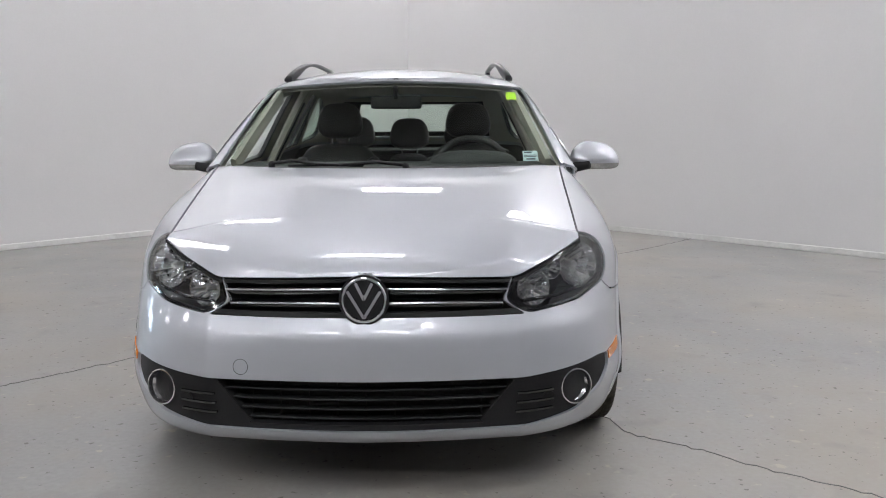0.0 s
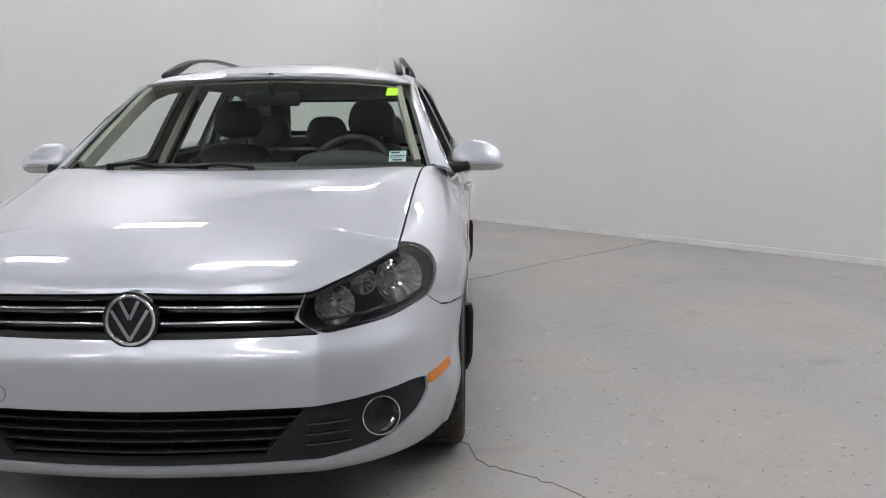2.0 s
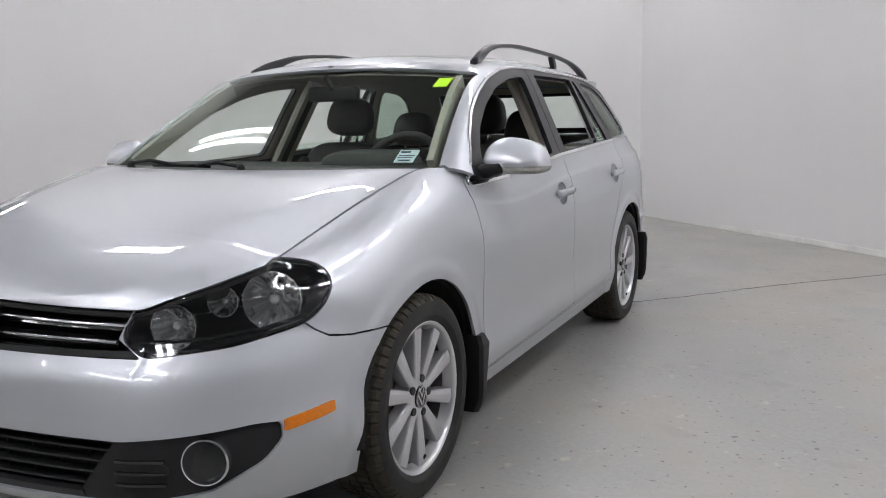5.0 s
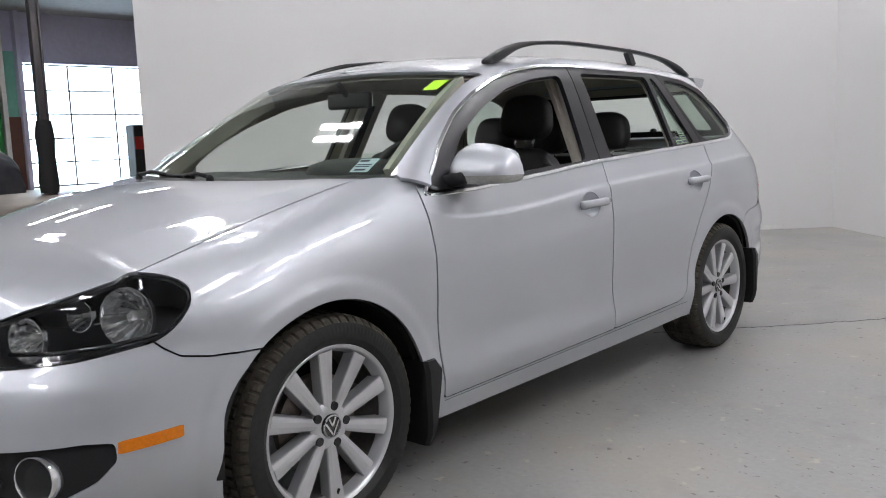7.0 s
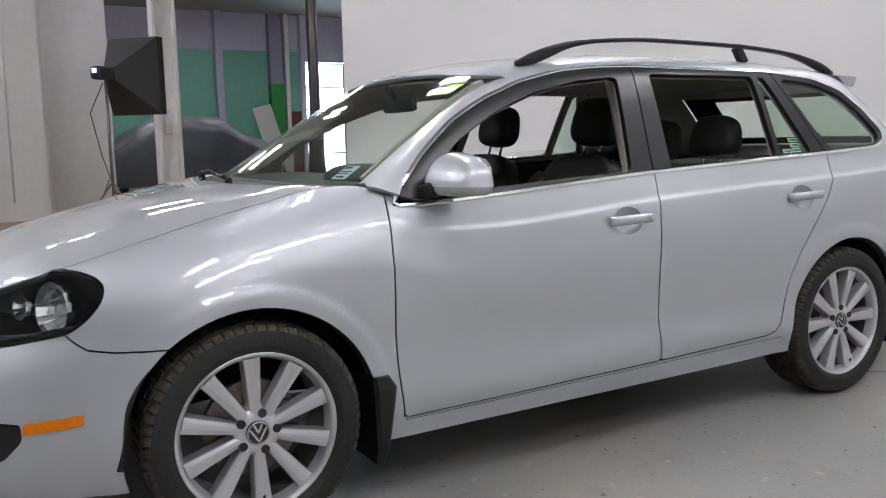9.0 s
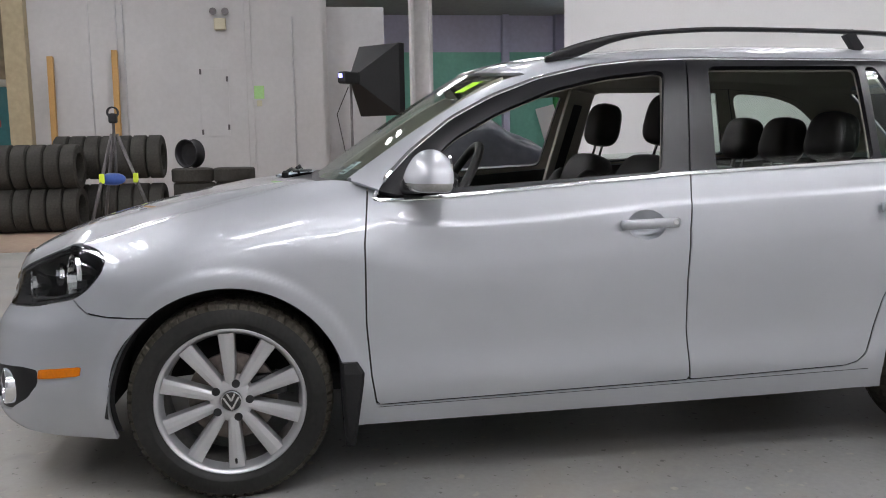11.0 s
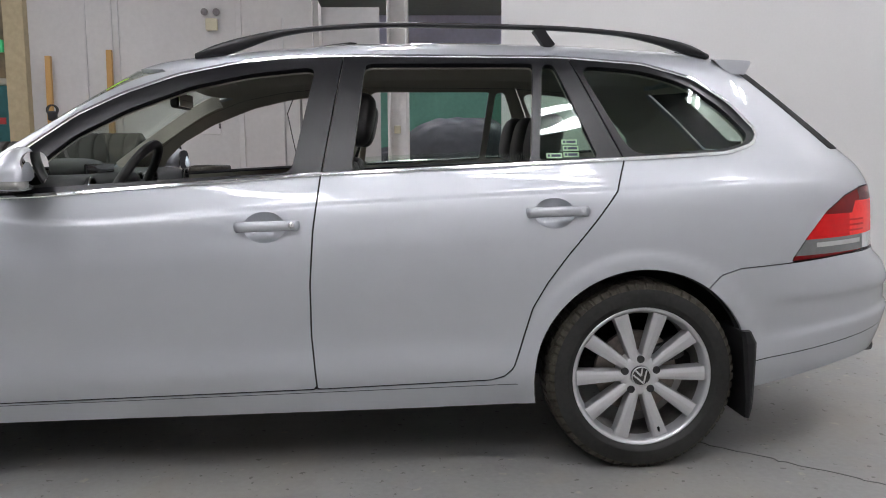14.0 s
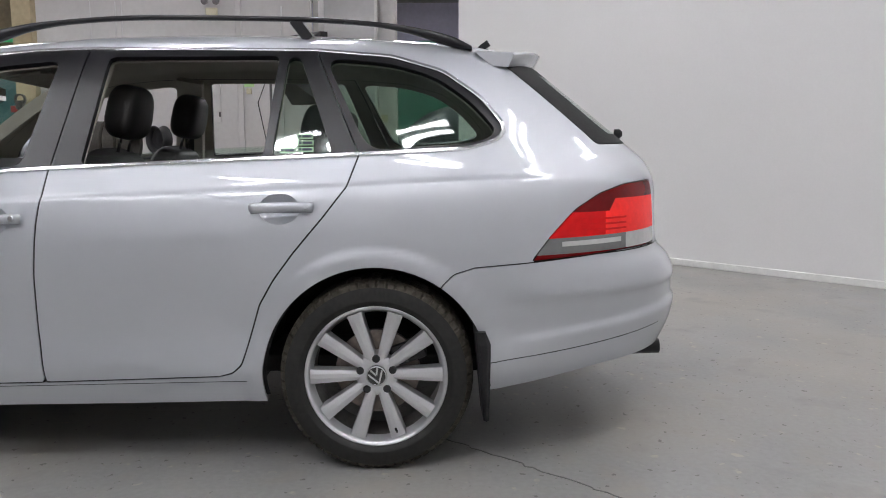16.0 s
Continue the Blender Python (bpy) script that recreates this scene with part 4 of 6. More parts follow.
# lower intake with its fog lamp fields
intake, fogs = take(field, lambda v: nose_only(inside(phi_of(v), v[:, 2], INTAKE), v))
low_grille = part("lower_grille", walls(moved(intake, -0.012), 0.07), SHADOWLINER, car, "black slatted lower air intake")
for zz, xm in ((0.283, 0.385), (0.314, 0.405), (0.345, 0.425), (0.376, 0.445)):
    p, n = across(zz, xm, -0.024)
    part("slat", sweep(p, (0, 0, 1), [(-0.03, -0.003), (0.0, -0.0032), (0.002, 0.0), (0.0, 0.0032), (-0.03, 0.002)]), SLAT, low_grille)
for x in np.linspace(-0.36, 0.36, 9):
    p0, p1 = on_front(x, 0.255, -0.045)[0], on_front(x, 0.402, -0.045)[0]
    part("stay", rod([p0, (p0 + p1) / 2, p1], 0.0025, 6), TRIM, low_grille)
part("intake_frame", sweep(*across(0.251, 0.36, -0.012), [(-0.02, -0.012), (0.0, -0.012), (0.006, 0.002), (-0.02, 0.006)]), TRIM, low_grille)
for s, piece in zip((1, -1), halves(fogs)):
    fx, fy, fz = s * 0.655, -0.716, 0.353
    d = np.array([s * 0.42, -0.90, 0.06])
    surround = part("fog_surround", shell(moved(piece, -0.010), 0.012), TRIM, car, "matt black fog lamp surround")
    at = aim((fx, fy - 0.012, fz), d)
    fog = part("fog_lamp", place(lathe([(-0.03, 0.060), (0.004, 0.0585), (0.010, 0.0565), (0.011, 0.053), (0.004, 0.0505), (-0.03, 0.049)], count=48), at), CHROME, car, "round fog lamp in a chrome ring")
    part("bowl", place(faceted(lathe([(-0.040, 0.002), (-0.038, 0.014), (-0.030, 0.028), (-0.018, 0.041), (-0.004, 0.050)], count=16), 9, 0.22), at), REFLECTOR, fog)
    part("bulb_cap", place(lathe([(-0.028, 0.016), (-0.012, 0.018), (-0.006, 0.01), (-0.005, 0.0)], count=20, ), at), CHROME, fog)
    part("lens", place(lathe([(0.001, 0.049), (0.006, 0.03), (0.008, 0.0)], count=32), at), LENSGLASS, fog)
    for zz in (0.30, 0.33, 0.36):
        x0, x1 = s * (0.47 - 0.1 * (0.40 - zz)), s * 0.58
        pts = [on_front(x, zz, -0.006)[0] for x in np.linspace(x0, x1, 8)]
        part("fin", sweep(pts, (0, 0, 1), [(-0.006, -0.003), (0.006, -0.003), (0.006, 0.003), (-0.006, 0.003)]), GLOSSBLACK, surround)
    pit = [on_front(s * 0.565 + 0.022 * np.cos(a), 0.338 + 0.017 * np.sin(a), -0.004)[0] for a in np.linspace(0, 2 * np.pi, 14, endpoint=False)]
    bm = bmesh.new()
    bm.faces.new([bm.verts.new(p) for p in pit])
    hole = bmesh.ops.extrude_face_region(bm, geom=bm.faces[:])
    bmesh.ops.translate(bm, vec=(0, 0.004, 0), verts=[g for g in hole["geom"] if isinstance(g, bmesh.types.BMVert)])
    part("socket", bm, SHADOWLINER, surround)
ringp = [on_front(-0.379 + 0.023 * np.cos(a), 0.448 + 0.023 * np.sin(a), 0.0) for a in np.linspace(0, 2 * np.pi, 28, endpoint=False)]
part("tow_cover_joint", sweep([p for p, _ in ringp], [n for _, n in ringp], [(-0.0009, -0.001), (0.0009, -0.001), (0.0009, 0.0006), (-0.0009, 0.0006)], closed=True), GREYPLASTIC, car)

# tail lamps
for s, piece in zip((1, -1), halves(tails)):
    base, lens = clip(piece, piece.v[:, 2] - (0.710 + 0.02 * (piece.v[:, 1] - 3.1)))
    clear, red = clip(lens, lens.v[:, 2] - (0.762 + 0.02 * (lens.v[:, 1] - 3.1)))
    bright, dark = clip(red, red.v[:, 2] - np.where(red.v[:, 1] > 3.36, 0.885, 0.845))
    glow, bright = clip(bright, -(bright.v[:, 1] - 3.34))
    tail = part("tail_light", shell(bright, 0.02), REDLENS, car, "red tail light with a clear lower band")
    # reflector block painted lighter red to look lit
    part("lit_red_field", shell(glow, 0.02), LITRED, tail, "red reflector field, coloured brighter as if catching light")
    part("upper_lens", shell(dark, 0.02), DARKRED, tail, "dark red lens")
    smoke, bright_end = clip(clear, clear.v[:, 1] - 3.42)
    part("clear_band", shell(smoke, 0.02), SMOKELENS, tail, "smoked grey lens band")
    part("reversing_lens", shell(bright_end, 0.02), CLEARLENS, tail, "clear reversing lamp lens")
    inset = [on_side(y, 0.742 + 0.02 * (y - 3.1), 0.0006)[0] * (s, 1, 1) for y in np.linspace(3.185, 3.40, 10)]
    part("band_strip", sweep(inset, (s, 0, 0), [(-0.008, -0.003), (0.008, -0.003), (0.008, 0.0006), (-0.008, 0.0006)]), CLEARLENS, tail)
    part("lower_edge", shell(base, 0.02), DARKRED, tail, "dark red edge")
    for zz in (0.785, 0.803, 0.821):
        pts = [on_side(y, zz, 0.0008)[0] * (s, 1, 1) for y in np.linspace(3.2, 3.42, 14)]
        part("rib", sweep(pts, (s, 0, 0), [(-0.003, -0.002), (0.003, -0.002), (0.003, 0.001), (-0.003, 0.001)]), REDLENS, tail)


# chrome line round the side windows, handles, mirrors
dlo_line = resample(round_poly(DLO, 0.03), 0.025)
ring = [on_side(y, z, 0.004) for y, z in dlo_line]
for _ in range(4):
    rp = np.array([q for q, _n in ring])
    rn = np.array([q for _p, q in ring])
    rp[:, 0] = (np.roll(rp[:, 0], 1) + rp[:, 0] + np.roll(rp[:, 0], -1)) / 3
    ring = list(zip(rp, unit(np.roll(rn, 1, 0) + rn + np.roll(rn, -1, 0))))
for s in (1, -1):
    p = np.array([q for q, _ in ring]) * (s, 1, 1)
    n = np.array([q for _, q in ring]) * (s, 1, 1)
    part("chrome_line", sweep(p, n, [(-0.007, -0.008), (0.007, -0.008), (0.007, 0.001), (0.004, 0.003), (-0.004, 0.003), (-0.007, 0.001)], closed=True), CHROME, car, "chrome strip round the side windows")
    belt = [on_side(y, top_line, -0.014)[0] * (s, 1, 1) for y, top_line in ((y, float(np.interp(y, [0.47, 0.70, 1.5, 2.526, 2.85], [0.933, 0.944, 0.997, 1.040, 1.056]))) for y in np.linspace(0.47, 2.85, 60))]
    part("window_seal", sweep(belt, (0, 0, 1), [(-0.012, -0.012), (0.012, -0.012), (0.012, 0.006), (-0.012, 0.010)]), TRIM, car, "black rubber window seal")
    gl = [on_side(y, z, -0.012)[0] * (s, 1, 1) for y, z in ((1.63, 1.012), (1.75, 1.018), (1.9, 1.024), (2.05, 1.030), (2.21, 1.036))]
    strip = np.array([[q + (-s * 0.0 * k, 0, 0.028 * k) for k in (0, 1)] for q in gl])
    part("lowered_glass", shell(grid(strip, lambda p: np.array([s, 0, 0.0]) + 0 * p), 0.004), GLASS, car, "upper edge of a lowered window pane")
    for k, (y0, y1, z, yb) in enumerate(HANDLES):
        door = doors["front_door" if k == 0 else "rear_door", s]
        rr, aa = np.linspace(0, 1.06, 9), np.linspace(0, 2 * np.pi, 33)
        B = np.zeros((len(rr), len(aa), 3))
        for i, r in enumerate(rr):
            for j, a in enumerate(aa):
                q, nn = on_side(yb + 0.066 * r * np.cos(a), z + 0.049 * r * np.sin(a))
                B[i, j] = (q - nn * (0.026 * max(0, 1 - r * r) ** 0.6 + (0.001 if r > 1 else 0))) * (s, 1, 1)
        part("handle_recess", grid(B, lambda p: np.array([s, 0, 0.0]) + 0 * p), PAINT, door)
        ys = np.linspace(y0, y1, 15)
        pts = []
        for y in ys:
            q, nn = on_side(y, z + 0.02 * (y - y0), 0.0)
            e = min((y - y0), (y1 - y)) / 0.03
            pts.append((q + nn * (0.008 + 0.016 * min(1, e) ** 0.5)) * (s, 1, 1))
        sec = [(0.0165 * np.cos(a), 0.010 * np.sin(a)) for a in np.linspace(0, 2 * np.pi, 12, endpoint=False)]
        bar = sweep(pts, (s, 0, 0), sec)
        part("door_handle", bar, PAINT, door, "silver pull handle")
        q, nn = on_side(y1 - 0.018, z + 0.004, 0.033 if k == 0 else 0.0325)
        part("lock", place(lathe([(-0.004, 0.009), (0.0, 0.009), (0.001, 0.006), (0.0, 0.0)], count=18), aim(q * (s, 1, 1), nn * (s, 1, 1))), CHROME if k == 0 else PAINT, door)


def blob(c, size, ex, count=36):
    """A rounded body with powers ex for its fullness in plan and height."""
    u, v = np.linspace(-np.pi, np.pi, count), np.linspace(-np.pi / 2, np.pi / 2, count // 2)
    U, V = np.meshgrid(u, v, indexing="ij")
    f = lambda a, e: np.sign(a) * np.abs(a) ** e
    x = size[0] * f(np.cos(V), ex[1]) * f(np.cos(U), ex[0])
    y = size[1] * f(np.cos(V), ex[1]) * f(np.sin(U), ex[0])
    z = size[2] * f(np.sin(V), ex[1])
    return np.stack([x, y, z], -1) + np.array(c)


for s in (1, -1):
    Q = blob((0, 0, 0), (0.116, 0.088, 0.097), (0.66, 0.80), 60)
    x, y, z = Q[..., 0].copy(), Q[..., 1].copy(), Q[..., 2].copy()
    keep = z < 0
    wide = blob((0, 0, 0), (0.116, 0.088, 0.097), (0.66, 0.001), 60)
    x, y = np.where(keep, 0.5 * x + 0.5 * wide[..., 0], x), np.where(keep, 0.5 * y + 0.5 * wide[..., 1], y)
    y = np.where(y > 0, y * 0.45, y * (1 - 0.35 * np.clip(z / 0.1, 0, 1)))
    z = np.where(keep, z * 0.34, z * (1 - 0.14 * np.clip(x / 0.118, -1, 1)))
    x = x * (1 - 0.10 * np.clip(z / 0.1, 0, 1) ** 2)
    shrink = np.where(keep, 0.93, 1.0)
    lean = 0.02 * (x / 0.118)
    Q = np.stack([s * (0.935 + x * shrink + 0.012 * keep), 0.645 + y * shrink + lean, 0.991 + z], -1)
    shape = grid(Q, lambda p: p - np.array([s * 0.935, 0.645, 1.015]))
    lower, upper = clip(shape, shape.v[:, 2] - 0.9895)
    mirror = part("side_mirror", upper, PAINT, car, "silver door mirror with indicator strip")
    lens, foot = clip(lower, -(s * lower.v[:, 0] - 0.868))
    part("indicator", moved(lens, -0.002), INDICATOR, mirror, "clear indicator strip")
    part("mirror_base", moved(foot, -0.002), TRIM, mirror, "black mirror foot")
    part("ledge", box(0.10, 0.06, 0.012, (s * 0.835, 0.615, 0.990), 0.005, 3), PAINT, mirror)
    part("arm", box(0.13, 0.07, 0.045, (s * 0.845, 0.585, 0.974), 0.015, 3, Matrix.Rotation(s * radians(-12), 4, "Y")), TRIM, mirror)
    gy = 0.645 + 0.036
    g = bmesh.new()
    loop = [g.verts.new((s * (0.935 + 0.098 * np.sign(np.cos(a)) * abs(np.cos(a)) ** 0.7), gy, 1.025 + 0.050 * np.sign(np.sin(a)) * abs(np.sin(a)) ** 0.8)) for a in np.linspace(0, 2 * np.pi, 36, endpoint=False)]
    face = g.faces.new(loop)
    ext = bmesh.ops.extrude_face_region(g, geom=[face])
    bmesh.ops.translate(g, vec=(0, 0.006, 0), verts=[q for q in ext["geom"] if isinstance(q, bmesh.types.BMVert)])
    bmesh.ops.recalc_face_normals(g, faces=g.faces)
    part("mirror_glass", g, MIRROR, mirror, "mirror glass")

# roof rails
for s in (1, -1):
    ry = curve([1.095, 1.16, 1.25, 1.40, 1.80, 2.30, 2.60, 2.76, 2.84, 2.90], [1.404, 1.434, 1.462, 1.492, 1.516, 1.508, 1.486, 1.459, 1.436, 1.405])
    rx = curve([1.095, 1.4, 2.3, 2.9], [0.570, 0.530, 0.515, 0.525])
    ys = np.linspace(1.095, 2.90, 60)
    th = curve([1.095, 1.20, 1.36, 1.5, 2.55, 2.7, 2.82, 2.9], [0.010, 0.024, 0.014, 0.009, 0.009, 0.014, 0.020, 0.008])(ys)
    P = np.zeros((len(ys), 12, 3))
    for i, y in enumerate(ys):
        for j, a in enumerate(np.linspace(0, 2 * np.pi, 12, endpoint=False)):
            ca, sa = np.cos(a), np.sin(a)
            P[i, j] = s * (rx(y) + 0.016 * np.sign(ca) * abs(ca) ** 0.6), y, ry(y) - th[i] + th[i] * np.sign(sa) * abs(sa) ** 0.6
    bm = bmesh.new()
    vs = [[bm.verts.new(P[i, j]) for j in range(12)] for i in range(len(ys))]
    for i in range(len(ys) - 1):
        for j in range(12):
            bm.faces.new((vs[i][j], vs[i][(j + 1) % 12], vs[i + 1][(j + 1) % 12], vs[i + 1][j]))
    bm.faces.new(vs[0])
    bm.faces.new(vs[-1])
    bmesh.ops.recalc_face_normals(bm, faces=bm.faces)
    for f in bm.faces:
        f.smooth = True
    rail = part("roof_rail", bm, SATIN, car, "satin black roof rail")
    part("post", sweep([(s * 0.516, 2.33, 1.43), (s * 0.516, 2.28, 1.498)], (s, 0, 0), [(-0.022, -0.012), (0.022, -0.012), (0.018, 0.012), (-0.018, 0.012)]), SATIN, rail)

# spoiler, aerial, wipers, exhaust, flaps
sx = np.linspace(-0.56, 0.56, 25)
bow = 0.10 * (1 - (sx / 0.6) ** 2)
sag = 0.036 * (sx / 0.6) ** 2
P = np.array([[(x, 2.90 + b * 0.6, 1.415 - d), (x, 2.94 + b * 1.5, 1.4155 - d), (x, 3.018 + b * 1.66, 1.411 - d), (x, 3.024 + b * 1.66, 1.404 - d), (x, 3.002 + b * 1.66, 1.362 - d), (x, 2.96 + b * 0.6, 1.366 - d)] for x, b, d in zip(sx, bow, sag)])
bm = bmesh.new()
vs = [[bm.verts.new(q) for q in row] for row in P]
for i in range(len(vs) - 1):
    for j in range(6):
        bm.faces.new((vs[i][j], vs[i][(j + 1) % 6], vs[i + 1][(j + 1) % 6], vs[i + 1][j]))
bm.faces.new(vs[0]), bm.faces.new(vs[-1])
bmesh.ops.recalc_face_normals(bm, faces=bm.faces)
part("roof_spoiler", bm, PAINT, car, "silver roof edge spoiler")
part("aerial", sweep([(0, 2.93, 1.425), (0, 2.96, 1.455), (0, 2.985, 1.472)], (1, 0, 0), [(-0.014, -0.007), (0.014, -0.007), (0.012, 0.007), (-0.012, 0.007)]), TRIM, car, "small black roof aerial")
part("rear_wiper_boss", lathe([(-0.02, 0.02), (0.0, 0.02), (0.01, 0.012), (0.012, 0.0)], "y", 20, (0, 3.53, 1.10)), TRIM, car)


def wiper(pivot, tip, knee):
    w = part("wiper", rod([pivot, (np.array(pivot) + knee) / 2 + (0, 0, 0.012), knee], 0.007, 8), TRIM, car, "black wiper arm")
    k = np.array(knee)
    t = np.array(tip)
    part("blade", rod([k * 1.25 - t * 0.25, k, (k + t) / 2 + (0, -0.008, 0), t], 0.006, 8), TRIM, w)
    part("pivot_cap", lathe([(-0.02, 0.014), (0.0, 0.014), (0.008, 0.008), (0.01, 0.0)], "z", 18, pivot), TRIM, w)


wiper((0.08, 0.165, 1.004), (-0.42, 0.262, 1.000), np.array((-0.16, 0.208, 1.006)))
wiper((-0.48, 0.205, 1.012), (-0.10, 0.215, 1.000), np.array((-0.30, 0.222, 1.008)))
part("exhaust_pipe", rod([(0.46, 3.2, 0.30), (0.46, 3.45, 0.31), (0.46, 3.60, 0.315)], 0.028, 14), BOLT, car, "dark exhaust tip")
for h, s in ((0, 1), (0, -1), (1, 1), (1, -1)):
    y = HUBS[h] + (0.338 if h == 0 else 0.318)
    zt, zl = (0.43, 0.155) if h == 0 else (0.47, 0.17)
    n = 9
    zs = np.linspace(zl, zt, n)
    xo = np.interp(zs, [zl, zl + 0.05, zt - 0.03, zt], [0.892, 0.914, 0.919, 0.910])
    bm, rows = bmesh.new(), []
    for z, x in zip(zs, xo):
        k = (zt - z) / (zt - zl)
        y0 = y + 0.028 * k * (1 if h else 0.4)
        y1 = y0 + (0.086 if h == 0 else 0.055) * (1 - 0.62 * k) * min(1.0, 0.45 + 4.0 * k) ** 0.5
        rows.append([bm.verts.new(q) for q in ((s * 0.72, y0, z), (s * (x - 0.012), y0 + 0.004, z), (s * x, y0 + 0.014, z), (s * x, y1 - 0.010, z), (s * (x - 0.010), y1, z), (s * 0.72, y1, z))])
    for p, q in zip(rows, rows[1:]):
        for j in range(6):
            bm.faces.new((p[j], p[(j + 1) % 6], q[(j + 1) % 6], q[j]))
    bm.faces.new(rows[0]), bm.faces.new(rows[-1])
    bmesh.ops.recalc_face_normals(bm, faces=bm.faces)
    part("mud_flap", bm, TRIM, car, "black rubber mud flap")

# wheel housings
for h in HUBS:
    for s in (1, -1):
        a = np.linspace(-0.08, np.pi + 0.08, 40)
        xs = np.array([0.45, 0.60, 0.75, 0.862, 0.878])
        R = np.array([0.385, 0.385, 0.385, 0.382, 0.367])
        P = np.array([[(s * x, h + r * np.cos(t), 0.315 + r * np.sin(t)) for x, r in zip(xs, R)] for t in a])
        part("wheel_housing", grid(P, lambda p: np.array([0, h, 0.315]) - p), SHADOWLINER, car)
        D = np.array([[(s * 0.45, h + r * np.cos(t), 0.315 + r * np.sin(t)) for r in (0.01, 0.385)] for t in a])
        part("inner_guard", grid(D, lambda p: np.array([s, 0, 0.0]) + 0 * p), SHADOWLINER, car)


# wheels
def tyre_mesh():
    n = 496
    half = [(0.098, 0.234), (0.108, 0.245), (0.1102, 0.2515), (0.1122, 0.2530), (0.1110, 0.2550), (0.1125, 0.262), (0.1115, 0.280), (0.107, 0.296), (0.100, 0.306), (0.092, 0.3125), (0.080, 0.3160), (0.066, 0.3175), (0.063, 0.3175), (0.0625, 0.3105), (0.0565, 0.3105), (0.056, 0.318), (0.020, 0.3185), (0.0195, 0.3110), (0.0130, 0.3110), (0.0125, 0.3185)]
    prof = half + [(-a, r) for a, r in half[::-1]]
    P = np.zeros((n, len(prof), 3))
    for i in range(n):
        t = 2 * np.pi * i / n
        for j, (a, r) in enumerate(prof):
            if abs(a) > 0.066 and r > 0.300 and i % 8 < 2:
                r -= 0.0055
            elif abs(a) < 0.066 and r > 0.315 and i % 8 in (4, 5):
                r -= 0.006
            if 0.262 < r < 0.2805 and i % 4 < 2 and 40 < i % 248 < 124:
                a += 0.0006 * np.sign(a)
            P[i, j] = a, r * np.cos(t), r * np.sin(t)
    k = 7
    side = [grid(q, lambda p: p * (0.3, 1, 1), closed=True) for q in (P[:, :k + 1], P[:, -k - 1:])]
    tread = grid(P[:, k:-k], lambda p: p * (0.3, 1, 1), closed=True)
    f = np.array(tread.f)
    v = tread.v[f]
    nn = unit(np.cross(v[:, 1] - v[:, 0], v[:, 2] - v[:, 0]))
    crisp = M(v.reshape(-1, 3), np.repeat(nn, 4, 0), [tuple(range(4 * q, 4 * q + 4)) for q in range(len(f))])
    return joined(*side), crisp


def spoke_mesh():
    rs = np.array([0.040, 0.07, 0.11, 0.16, 0.20, 0.217])
    wt = np.array([0.0122, 0.0144, 0.0172, 0.0200, 0.0224, 0.0238])
    at = np.array([0.082, 0.083, 0.0845, 0.087, 0.089, 0.089])
    bm = bmesh.new()
    rows = []
    for r, w, a in zip(rs, wt, at):
        sec = [(-w - 0.004, a - 0.045), (-w - 0.0025, a - 0.008), (-w, a - 0.0035), (-w * 0.25, a), (w * 0.45, a - 0.0006), (w, a - 0.0045), (w + 0.0025, a - 0.010), (w + 0.004, a - 0.045)]
        rows.append([bm.verts.new((q, p, r)) for p, q in sec])
    for i in range(len(rows) - 1):
        for j in range(7):
            bm.faces.new((rows[i][j], rows[i][j + 1], rows[i + 1][j + 1], rows[i + 1][j]))
    bm.faces.new(rows[0]), bm.faces.new(rows[-1])
    bmesh.ops.recalc_face_normals(bm, faces=bm.faces)
    return bm


